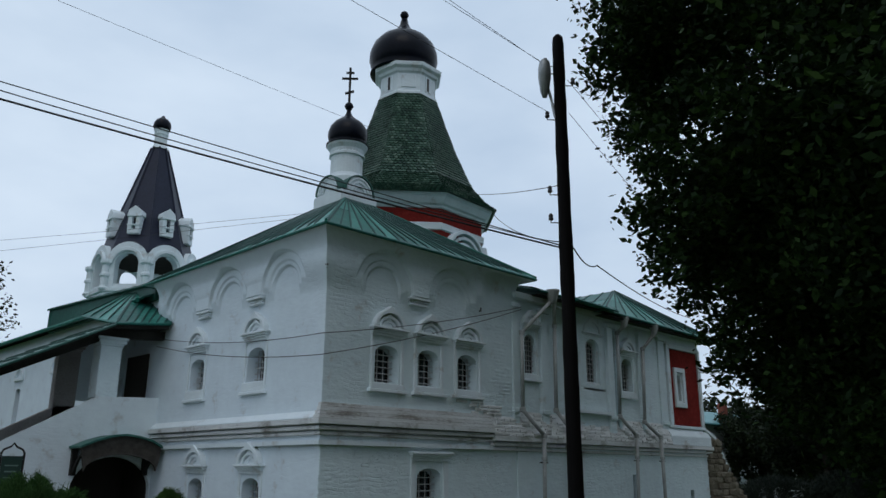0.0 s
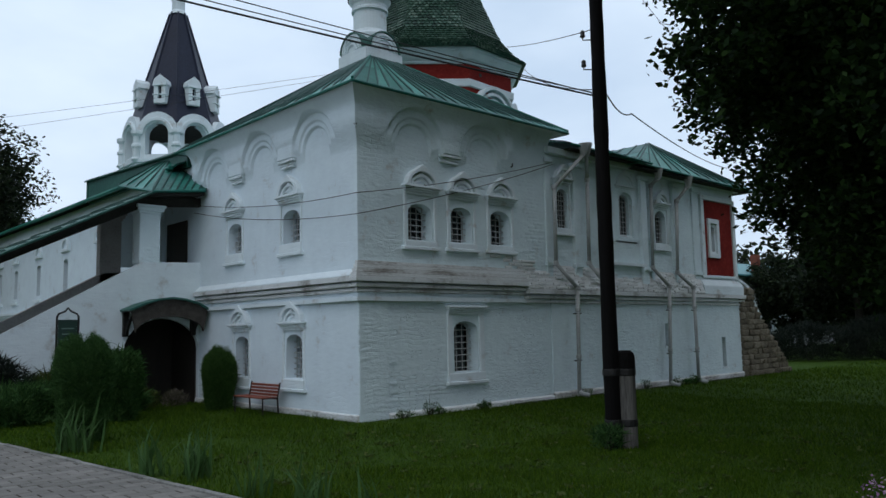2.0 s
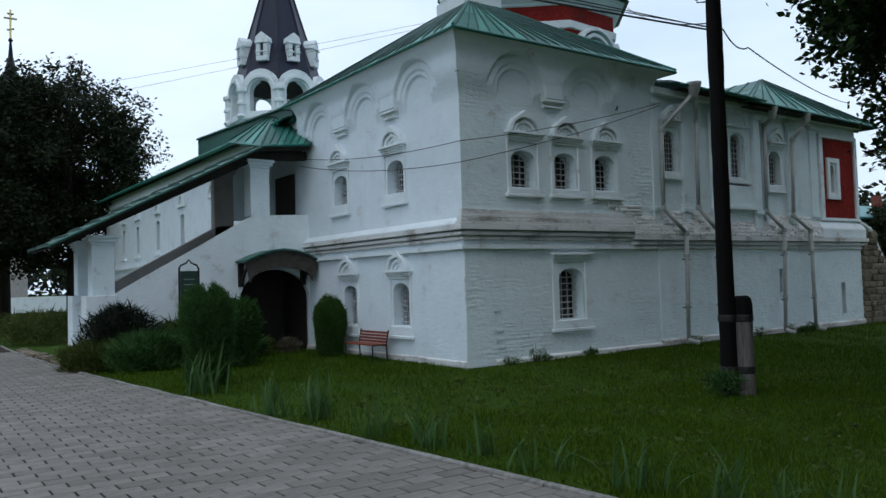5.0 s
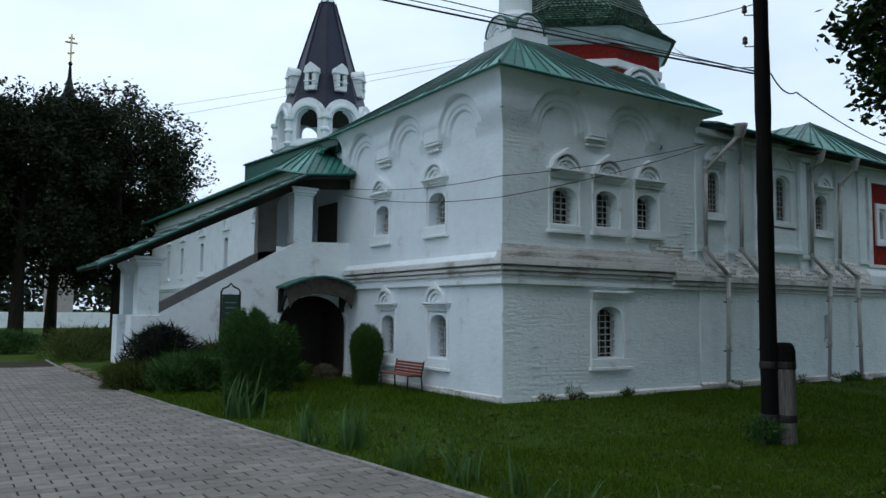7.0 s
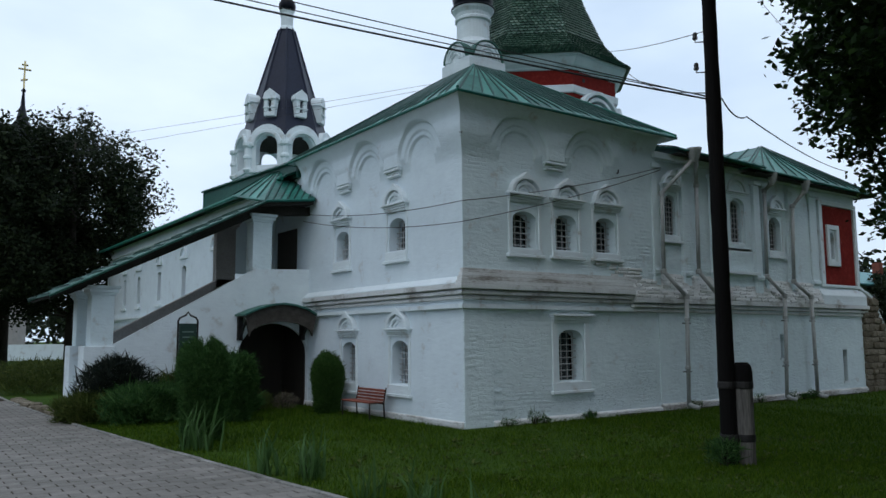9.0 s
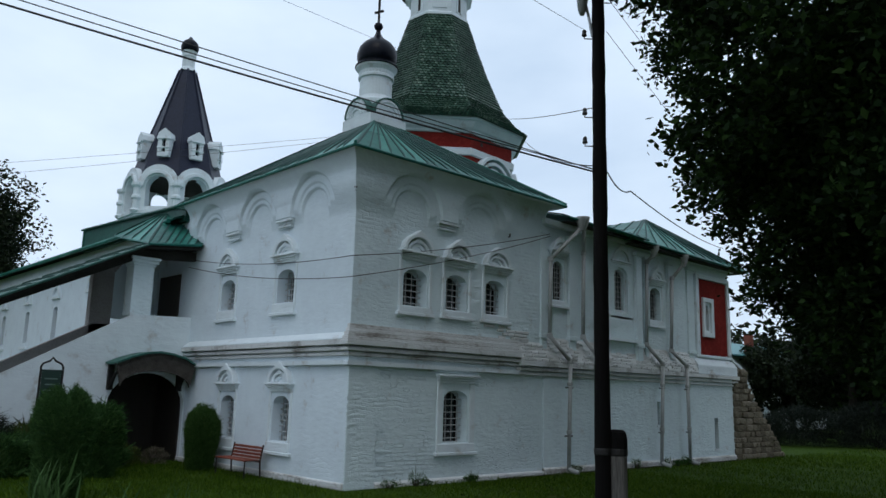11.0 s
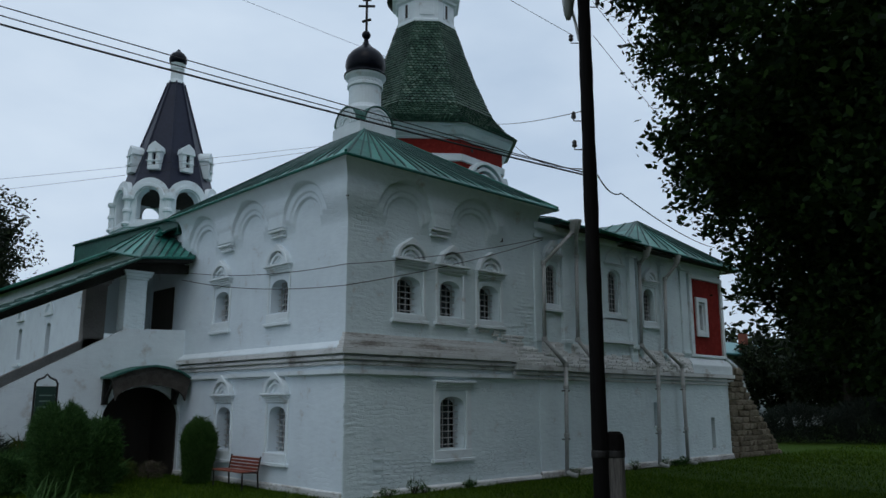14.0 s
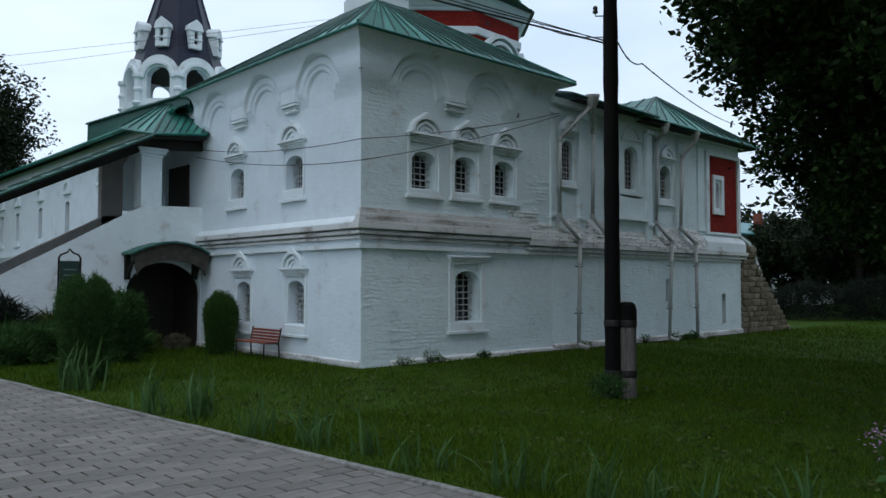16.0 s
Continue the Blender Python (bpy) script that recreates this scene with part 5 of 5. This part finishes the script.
# far background: church spire, white wall, house
spire = thing("far_church_spire", "distant dark dome and spire with a pale gilded cross", "church")
part("drum", spin(B(), [(1.4, 0), (1.4, 19.5)], 16, (0.45, 76.3, 0)), SHADED, spire)
part("dome", spin(B(), [(2.6, 19.2)] + [(2.9 * a, 19.5 + 6.0 * b) for a, b in ((0.9, 0), (1.0, 0.15), (0.85, 0.4), (0.45, 0.66), (0.2, 0.85), (0.06, 1.15))], 24, (0.45, 76.3, 0)), DOME, spire, smooth=True)
part("spike", spin(B(), [(0.35, 24.5), (0.12, 27.6), (0.25, 27.8), (0.05, 28.1)], 12, (0.45, 76.3, 0)), DOME, spire)
part("cross", cross_bars(B(), 0.45, 76.3, 28.0, 3.0, 0.0, 0.10), GOLD, spire, "pale gilded cross")
part("far_wall", cube(B(), -45, 10, 70, 70.6, 0, 1.5), TRIM) and tagged(bpy.data.objects["far_wall"], "distant low white monastery wall", "wall", kind="structure")
house = thing("house", "distant white house with a blue-green roof and brick chimney", "house")
part("wall", cube(B(), 40, 60, 13, 24, 0, 5.3), TRIM, house)
part("roof", prism(B(), lambda u, z, o: (o, u, z), [(12.5, 5.3), (18.5, 7.0), (24.6, 5.3), (24.6, 5.2), (12.5, 5.2)], 39.5, 60.5), BLUE_ROOF, house, "blue-green sheet roof")
part("chimney", cube(B(), 46.2, 46.7, 13.0, 13.5, 5.2, 6.9), CHIMNEY, house, "brick chimney")
for k in range(4):
    for zz in (0.9, 3.0):
        w = part("window", cube(B(), 41.2 + k * 2.6, 42.2 + k * 2.6, 12.9, 13.05, zz, zz + 1.3), DOOR_AND_SHADE, house)
        part("frame", cube(B(), 41.1 + k * 2.6, 42.3 + k * 2.6, 12.94, 12.99, zz + 1.3, zz + 1.42), TRIM, w)


# ---- far woods ----
rng = np.random.default_rng(5)
woods = []
for k in range(1500):
    a = rng.uniform(-0.75, 0.62)
    d = rng.uniform(80, 105)
    woods.append((-9.8 + d * math.cos(a), -13 + d * math.sin(a), rng.random() ** 0.7 * (7.5 + 1.5 * math.sin(a * 17) + 1.2 * math.sin(a * 41))))
for k in range(500):
    a = rng.uniform(1.35, 2.2)
    d = rng.uniform(95, 120)
    woods.append((-9.8 + d * math.cos(a), -13 + d * math.sin(a), rng.random() ** 0.7 * (6.0 + 1.5 * math.sin(a * 27))))
v, f = leaf_cloud(rng, woods, 42, (1.3, 1.3, 0.8), 0.75)
tagged(new("far_woods", cloud_mesh("far_woods", v, f, LEAF_FAR)), "dark belt of woods on the horizon", "woods", kind="stuff")

# ---- buttress of rough stone ----
buttress = thing("buttress", "sloping rubble-stone buttress against the end of the wall", "buttress", kind="structure")
prof = [(16.7, -0.3), (20.7, -0.3), (20.5, 0.2), (19.15, 1.45), (17.85, 2.6), (17.35, 3.2), (16.7, 3.4)]
part("core", prism(B(), on_long, prof, 0.0, -1.9), MORTAR, buttress)


def stone_mesh(seed):
    r = random.Random(seed)
    bm = B()
    cube(bm, -0.5, 0.5, -0.5, 0.5, -0.5, 0.5)
    bmesh.ops.bevel(bm, geom=list(bm.edges), offset=0.11, segments=1, affect="EDGES")
    for w in bm.verts:
        w.co += Vector((r.uniform(-0.06, 0.06), r.uniform(-0.06, 0.06), r.uniform(-0.06, 0.06)))
    return finish(bm, "stone", STONE)


stones = [stone_mesh(s) for s in range(6)]
r = random.Random(3)
z = 0.0
while z < 2.95:
    h = r.uniform(0.17, 0.27)
    edge = 20.6 - (z + h / 2) * 1.14 if z < 2.4 else 17.7
    x = 16.72
    while x < edge - 0.1:
        w = min(r.uniform(0.26, 0.52), edge - x)
        shared("stone", stones[r.randrange(6)], buttress, Matrix.Translation((x + w / 2, 0.0 + r.uniform(-0.03, 0.03), z + h / 2)) @ Matrix.Diagonal((w * 0.97, 0.26, h * 0.95, 1)))
        x += w
    for yy in (0.15, 0.6, 1.05, 1.5):
        shared("stone", stones[r.randrange(6)], buttress, Matrix.Translation((edge + 0.02, yy, z + h / 2)) @ pose(0, 0, 0, 0, 20, 0) @ Matrix.Diagonal((0.30, 0.44, h * 1.02, 1)))
    z += h
part("coping", prism(B(), on_long, [(18.3, 2.0), (18.42, 2.1), (17.5, 3.25), (16.75, 3.5), (16.75, 3.38), (17.4, 3.12)], 0.06, -1.8), TRIM, buttress, "whitewashed top of the buttress", bevel=0.03)

# ---- drainpipes ----
def drainpipe(pts, label="pale painted drainpipe with a jog over the ledge"):
    t = thing("drainpipe", label, "drainpipe", "drainpipes of the long wall", "structure")
    for a, b in zip(pts, pts[1:]):
        d = (Vector(b) - Vector(a)).normalized() * 0.03
        part("pipe_length", tube(B(), [Vector(a) - d, Vector(b) + d], 0.053, 10), PIPE, t, smooth=True)
    for i in range(1, len(pts) - 1):
        part("joint", spin(B(), [(0.068, -0.06), (0.078, -0.05), (0.078, 0.05), (0.068, 0.06)], 10, pts[i]), PIPE, t)
    a, b = Vector(pts[0]), Vector(pts[1])
    for q in (0.3, 0.75):
        c = a.lerp(b, q)
        part("clamp", tube(B(), [c + Vector((-0.16, 0.02, 0)), c + Vector((0.16, 0.02, 0))], 0.018, 6), IRON, t)
        part("collar", spin(B(), [(0.066, -0.05), (0.076, -0.04), (0.076, 0.04), (0.066, 0.05)], 10, tuple(c + Vector((0, 0, 0.1)))), PIPE, t)
    part("shoe", tube(B(), [a, a + Vector((0.05, -0.12, -0.06)), a + Vector((0.10, -0.26, -0.09))], 0.065, 10), PIPE, t)
    e = pts[-1]
    part("funnel", spin(B(), [(0.065, -0.05), (0.10, 0.05), (0.15, 0.22), (0.15, 0.28)], 12, e), PIPE, t)
    return t


drainpipe([(7.08, -0.25, 0.14), (7.14, -0.27, 2.92), (6.42, -0.14, 3.56), (6.48, -0.12, 5.62), (7.42, -0.42, 6.58), (7.42, -0.44, 6.62)])
drainpipe([(8.52, -0.25, 0.14), (8.52, -0.27, 2.98), (7.88, -0.14, 3.62), (7.96, -0.12, 6.0), (7.60, -0.40, 6.62), (7.60, -0.42, 6.66)])
drainpipe([(11.62, -0.25, 0.12), (11.78, -0.27, 3.06), (11.10, -0.14, 3.62), (11.26, -0.10, 6.2), (11.24, -0.34, 6.36), (11.24, -0.4, 6.40)])
drainpipe([(13.30, -0.25, 0.12), (13.22, -0.27, 3.06), (12.52, -0.14, 3.52), (12.72, -0.12, 5.86), (13.0, -0.36, 6.30), (13.0, -0.42, 6.36)])

# wall hooks and tie ends
for u, z, plane in ((2.38, 6.46, on_long), (4.85, 5.98, on_long), (0.85, 6.62, on_gate), (2.98, 6.52, on_gate), (5.62, 6.55, on_gate)):
    t = thing("wall_tie", "small rusted iron tie end in the wall", "iron tie", "iron ties")
    p = Vector(plane(u, z, 0.0))
    o = Vector(plane(u, z, 0.10))
    part("stub", tube(B(), [p, o, o + Vector((0, 0, 0.08))], 0.018, 6), IRON, t)
t = thing("corner_bracket", "small iron insulator bracket on the corner of the block", "bracket")
part("arm", tube(B(), [(0.02, 0, 6.2), (-0.12, -0.12, 6.2), (-0.12, -0.12, 6.28)], 0.016, 6), IRON, t)
part("insulator", spin(B(), [(0.02, 0), (0.04, 0.03), (0.03, 0.07), (0.02, 0.1)], 10, (-0.12, -0.12, 6.24)), PORCELAIN, t)


# ---- overhead lines ----
def overhead(a, b, sag, r, label="thin dark overhead wire in the sky", n=18):
    a, b = Vector(a), Vector(b)
    pts = [a.lerp(b, i / n) - Vector((0, 0, sag * 4 * (i / n) * (1 - i / n))) for i in range(n + 1)]
    return tagged(new("overhead_wire", finish(tube(B(), pts, r, 5), "overhead_wire", CABLE, smooth=True)), label, "wire", "overhead wires")


PT = Vector((PX, PY, 0))


def beyond(a, b, k):
    """The point past a, seen from b."""
    return Vector(b) + (Vector(a) - Vector(b)) * k


THICK = "black twisted overhead cable to the pole"
for dz, sag in ((0.0, 0.16), (0.12, 0.05), (0.16, 0.22)):
    overhead(beyond((-7.75, -2.48, 6.88 + dz), (0.45, -5.85, 5.62), 2.0), (0.45, -5.85, 5.62 + 0.3 * dz), sag, 0.016 if dz < 0.1 else 0.009, THICK)
overhead(beyond((-6.24, -5.03, 9.07), (0.38, -5.76, 8.1), 2.2), (0.38, -5.78, 8.1), 0.1, 0.0045)
overhead(beyond((-5.18, -5.58, 9.47), (0.38, -5.8, 8.98), 2.2), (0.36, -5.8, 9.0), 0.06, 0.0045)
overhead(beyond((-4.99, -5.70, 9.52), (0.38, -5.8, 8.98), 2.2), (0.38, -5.8, 8.98), 0.06, 0.0045)
overhead((0.62, -6.02, 8.75), (29.0, -0.6, 7.2), 0.6, 0.005)
overhead((0.62, -6.02, 8.1), (29.0, 0.2, 6.6), 0.6, 0.005)
overhead((8.95, 4.0, 11.3), (0.42, -5.85, 6.72), 0.08, 0.008)
overhead((0.62, -6.0, 5.62), (2.06, -5.5, 5.68), 0.13, 0.012, "drooping black service cable leaving the pole")
overhead((2.06, -5.5, 5.68), (15.5, -0.5, 7.22), 0.15, 0.012, "drooping black service cable to the roof")
overhead(beyond((-6.97, 6.51, 14.0), (6.6, 6.4, 13.7), 1.6), (6.6, 6.4, 13.7), 0.1, 0.006)
for dz in (0.0, -0.42):
    overhead(beyond((-2.5, 17.87, 10.03 + dz), (4.09, 6.26, 9.96 + dz * 0.3), 2.0), (4.09, 6.26, 9.96 + dz * 0.3), 0.1, 0.006)
overhead((10.9, 4.6, 11.1), (0.45, -5.85, 5.72), 0.2, 0.010)
for z0, z1, z2 in ((6.30, 4.78, 5.52), (6.24, 4.33, 5.30)):
    overhead((6.42, -0.16, z0), (-0.13, -0.13, z1), 0.10, 0.009, "thin wire strung along the white wall")
    overhead((-0.13, -0.13, z1), (-0.12, 7.55, z2), 0.16, 0.009, "thin wire strung along the white wall")

# ---- bench ----
bench = thing("bench", "red-brown slatted park bench with iron legs against the white wall", "bench", at=(-0.30, 3.42, -0.02))
for k in range(5):
    part("back_slat", cube(B(), 0.02 + 0.012 * k, 0.045 + 0.012 * k, -0.66, 0.66, 0.36 + 0.072 * k, 0.415 + 0.072 * k), BENCH, bench, bevel=0.006)
for k in range(4):
    part("seat_slat", cube(B(), -0.40 + 0.10 * k, -0.32 + 0.10 * k, -0.66, 0.66, 0.40, 0.43), BENCH, bench, bevel=0.006)
for yy in (-0.65, 0.65):
    part("leg_frame", tube(B(), [(-0.36, yy, -0.02), (-0.36, yy, 0.40), (0.02, yy, 0.40), (0.09, yy, 0.74)], 0.02, 6), IRON, bench)
    part("leg_frame", tube(B(), [(0.05, yy, -0.02), (0.02, yy, 0.40)], 0.02, 6), IRON, bench)

# ---- sign ----
sign = thing("notice_board", "dark green notice board with an arched top on two posts", "sign", at=(-3.83, 6.2, 0))
part("board", cube(B(), -0.21, 0.21, -0.02, 0.02, 1.35, 2.28), SIGN, sign, bevel=0.006)
for s in (-1, 1):
    part("post", tube(B(), [(s * 0.24, 0, -0.1), (s * 0.24, 0, 2.36)], 0.025, 8), IRON, sign)
part("arch_top", tube(B(), [(-0.24, 0, 2.34), (-0.20, 0, 2.42), (-0.06, 0, 2.48), (0, 0, 2.56), (0.06, 0, 2.48), (0.20, 0, 2.42), (0.24, 0, 2.34)], 0.022, 6), IRON, sign)
for k in range(5):
    part("line_of_writing", cube(B(), -0.14 + 0.01 * (k % 2), 0.14 - 0.02 * (k % 3), -0.026, -0.02, 2.06 - 0.13 * k, 2.09 - 0.13 * k), PALE, sign)


# ---- irises along the kerb ----
def iris_leaf(seed):
    r = random.Random(seed)
    h, w, bend = r.uniform(0.42, 0.66), r.uniform(0.012, 0.021), r.uniform(0.05, 0.42)
    vs, fs = [], []
    for i in range(6):
        t = i / 5
        ww = w * (1 - t ** 2.2) + 0.001
        x = bend * t ** 2.4
        z = h * (t - 0.35 * bend * t ** 3)
        vs += [(x, -ww, z), (x + 0.004, 0, z), (x, ww, z)]
    for i in range(5):
        a = 3 * i
        fs += [(a, a + 1, a + 4, a + 3), (a + 1, a + 2, a + 5, a + 4)]
    return mesh("leaf", vs, fs, IRIS, True)


iris_leaves = [iris_leaf(s) for s in range(7)]
r = random.Random(9)
for x, y, n, s in ((-4.95, 0.55, 18, 1.5), (-4.85, 0.3, 10, 1.2), (-5.05, -2.7, 16, 1.25), (-4.75, -3.3, 20, 1.2), (-4.55, -3.0, 12, 1.0), (-4.85, -5.05, 10, 1.0), (-4.55, -5.7, 14, 0.95), (-4.7, -6.0, 8, 0.8),
                   (-4.5, -6.6, 12, 0.85), (-4.65, -7.35, 10, 0.75), (-4.35, -7.6, 8, 0.7), (-4.45, -8.5, 14, 0.85), (-4.3, -8.75, 8, 0.7), (-4.2, -9.3, 14, 0.9), (-3.9, -9.6, 9, 0.7), (-4.05, -10.1, 10, 0.8), (-3.9, -10.75, 12, 0.9)):
    t = thing("iris_plant", "clump of sword-shaped green iris leaves along the kerb", "plant", "irises along the kerb", at=(x - 0.46 - 0.022 * y, y, 0))
    for k in range(int(n * 1.5)):
        shared("leaf", iris_leaves[r.randrange(7)], t, pose(r.uniform(-0.16, 0.16) * s, r.uniform(-0.16, 0.16) * s, -0.01, r.uniform(-16, 16), r.uniform(-16, 16), r.uniform(0, 360)) @ Matrix.Scale(s * r.uniform(0.6, 1.08), 4))

# pink phlox
phlox = thing("phlox", "pink flowering phlox at the lawn edge", "flower", at=(-4.15, -11.53, 0))
rg = np.random.default_rng(17)
heads = []
for k in range(14):
    x, y, h = rg.normal(0, 0.10), rg.normal(0, 0.10), rg.uniform(0.55, 0.86)
    part("stem", tube(B(), [(x * 0.4, y * 0.4, -0.02), (x * 0.8, y * 0.8, h * 0.6), (x, y, h)], 0.006, 5), SHRUB, phlox)
    heads.append((x, y, h))
v, f = leaf_cloud(rg, heads, 60, (0.045, 0.045, 0.04), 0.026)
part_ob = new("blossom", cloud_mesh("blossom", v, f, PETAL))
part_ob.parent = phlox
tagged(part_ob, "pink petals", kind="stuff")
v, f = leaf_cloud(rg, [(x * 0.7, y * 0.7, h * q) for x, y, h in heads for q in (0.3, 0.5, 0.7, 0.85)], 7, (0.05, 0.05, 0.04), 0.075)
part_ob = new("leaves", cloud_mesh("leaves", v, f, SHRUB))
part_ob.parent = phlox
tagged(part_ob, kind="stuff")

# weeds at the pole foot, flowers by the portal, stones of the bed
shrub(71, PX - 0.22, PY - 0.05, 0.24, 0.34, 900, SHRUB, "small weeds at the foot of the pole", blade=0.10, narrow=0.9, name="weed")
shrub(72, -1.75, 6.75, 0.34, 0.5, 1800, SHRUB_Y, "yellowish flowers beside the arched entrance", blade=0.09, narrow=0.9, name="flower_bush")
shrub(73, -1.0, 6.7, 0.32, 0.42, 1800, FLOWER, "pale pink flowers beside the arched entrance", blade=0.07, narrow=0.9, name="flower_bush")
r = random.Random(4)
for k in range(26):
    yy = 6.2 + k * 0.34
    shared("edging_stone", stones[k % 6], None, Matrix.Translation((kerb_x(yy) + 0.25 + r.uniform(-0.08, 0.08), yy, 0.05)) @ pose(0, 0, 0, 0, 0, r.uniform(0, 90)) @ Matrix.Diagonal((r.uniform(0.22, 0.4), r.uniform(0.2, 0.32), r.uniform(0.12, 0.24), 1)))
    tagged(scene.collection.objects[-1], "pale rough stone edging the flower bed", "stone", "stones edging the flower bed")

# bare earth and weeds along the wall foot
ev, ef = [], []
for k in range(47):
    x = 4.6 + k * 0.26
    ev += [(x, -0.02, 0.02), (x, -0.24 - 0.16 * noise.noise((x * 1.3, 0, 4)) - 0.05 * math.sin(x * 5), 0.012)]
    if k:
        ef.append((2 * k - 2, 2 * k - 1, 2 * k + 1, 2 * k))
tagged(new("earth_strip", mesh("earth_strip", ev, ef, SOIL)), "bare brown earth along the wall foot", "soil", kind="structure")
r = random.Random(77)
for k in range(15):
    x = r.uniform(0.6, 16)
    shrub(100 + k, x, -0.22, r.uniform(0.08, 0.2), r.uniform(0.1, 0.26), 220, SHRUB, "small green weed at the wall foot", blade=0.08, narrow=0.9, name="weed")

# ---- grass ----
rg = np.random.default_rng(8)


def blades(n, x0, x1, y0, y1, h, w):
    p = np.stack([rg.uniform(x0, x1, n), rg.uniform(y0, y1, n)], 1)
    kx = -5.92 - 0.085 * p[:, 1] + 0.0035 * np.maximum(0.0, p[:, 1] - 3.0) ** 2
    keep = (p[:, 0] > kx + 0.08) & ~((p[:, 0] > -0.05) & (p[:, 1] > -0.12)) & ~((p[:, 1] > 7.5) & (p[:, 0] > -6.4))
    p = p[keep]
    n = len(p)
    a = rg.random(n) * 2 * np.pi
    tall = h * (0.5 + rg.random(n)) * (0.75 + 0.5 * np.sin(p[:, 0] * 1.7 + 1.3 * np.sin(p[:, 1] * 1.1)) ** 2)
    d = np.stack([np.cos(a), np.sin(a)], 1)
    lean = rg.normal(0, 0.45, (n, 2)) * tall[:, None]
    base = np.column_stack([p, np.full(n, -0.012)])
    v = np.stack([base - np.column_stack([d * w, np.zeros(n)]), base + np.column_stack([d * w, np.zeros(n)]), base + np.column_stack([lean, tall])], 1).reshape(-1, 3)
    return v


vs = np.concatenate([blades(95000, -6.0, 2.5, -13.5, -4.5, 0.060, 0.0045), blades(74000, -6.0, 9, -9, 0, 0.065, 0.006), blades(39000, -6.6, 0, 0, 7.6, 0.07, 0.007),
                     blades(60000, 2, 24, -16, 1.2, 0.075, 0.010), blades(26000, 16.5, 44, -16, 12, 0.10, 0.018)])
tagged(new("grass", cloud_mesh("grass", vs, np.arange(len(vs)).reshape(-1, 3), GRASS)), "short mown grass blades", "grass", kind="stuff")
ros = np.column_stack([rg.uniform(-4.8, 4, 420), rg.uniform(-13, -1.5, 420), np.full(420, 0.03)])
v, f = leaf_cloud(rg, ros, 9, (0.055, 0.055, 0.012), 0.06, flat=0.25)
tagged(new("clover", cloud_mesh("clover", v, f, SHRUB_Y)), "broad-leaved clover and plantain in the lawn", "grass", kind="stuff")

# ---- kerb and paved way ----
kerb = thing("kerb", "narrow concrete kerb between lawn and paved way", "kerb", kind="structure")
r = random.Random(12)
y = -16.0
while y < 17.5:
    a, b = Vector((kerb_x(y), y, 0)), Vector((kerb_x(y + 1.0), y + 1.0, 0))
    s = (b - a).normalized()
    n_ = Vector((s.y, -s.x, 0)) * 0.04
    g = s * 0.006
    bm = B()
    lo, hi = -0.1, 0.068 + r.uniform(-0.006, 0.006)
    q = [bm.verts.new(p + Vector((0, 0, zz))) for zz in (lo, hi) for p in (a - n_ + g, b - n_ - g, b + n_ - g, a + n_ + g)]
    for fc in ((0, 1, 2, 3), (4, 5, 6, 7), (0, 1, 5, 4), (1, 2, 6, 5), (2, 3, 7, 6), (3, 0, 4, 7)):
        bm.faces.new([q[i] for i in fc])
    part("kerb_stone", bm, KERB, kerb, bevel=0.008)
    y += 1.0
way = thing("pavement", "grey concrete block paving, worn and slightly uneven", "paving", kind="structure")
bed_v = [(kerb_x(yy) - (0.0 if s else 9.0), yy, 0.0355) for yy in np.linspace(-16, 17.5, 40) for s in (0, 1)]
bed_f = [(2 * i, 2 * i + 1, 2 * i + 3, 2 * i + 2) for i in range(39)]
shared("bed", mesh("bed", bed_v, bed_f, SOIL), way)
PW, PH = 0.35, 0.208


def paver_box(w, h, top):
    e, g = 0.008, 0.008
    x, y = w / 2 - g, h / 2 - 0.0045
    lo = [(-x, -y, 0.0), (x, -y, 0.0), (x, y, 0.0), (-x, y, 0.0)]
    mi = [(a, b, top - e) for a, b, _ in lo]
    hi = [(a * (1 - e / x), b * (1 - e / y), top) for a, b, _ in lo]
    fs = [(8, 9, 10, 11)]
    for i in range(4):
        j = (i + 1) % 4
        fs += [(i, j, 4 + j, 4 + i), (4 + i, 4 + j, 8 + j, 8 + i)]
    return lo + mi + hi, fs


pv, pf = paver_box(PW, PH, 0.042)
paver_me = mesh("paver", pv, pf, PAVER)
way_v, way_f = [], []
near = 0
for row in range(-100, 70):
    for col in range(-30, 30):
        c = Vector((-8.0 + (col + (0.5 if row % 2 else 0.0)) * PW, row * PH, 0))
        k = kerb_x(c.y) - 0.04
        if c.x > k + 0.13 or c.x < k - 8.4 or not -15.8 < c.y < 17.2:
            continue
        turn = pose(c.x, c.y, r.uniform(-0.003, 0.003), r.uniform(-0.4, 0.4), r.uniform(-0.4, 0.4), r.uniform(-0.8, 0.8))
        if near < 300 and -9.4 < c.y < -5.0 and k - 4.2 < c.x < k - 0.2:
            shared("paver", paver_me, way, turn)
            near += 1
        else:
            way_f += [tuple(i + len(way_v) for i in q) for q in pf]
            for p in pv:
                w = turn @ Vector(p)
                way_v.append((min(w.x, kerb_x(w.y) - 0.036), w.y, w.z))


rest = new("pavers", mesh("pavers", way_v, way_f, by_island(PAVER, "grey_concrete_paver_laid")))
rest.parent = way
tagged(rest, kind="stuff")
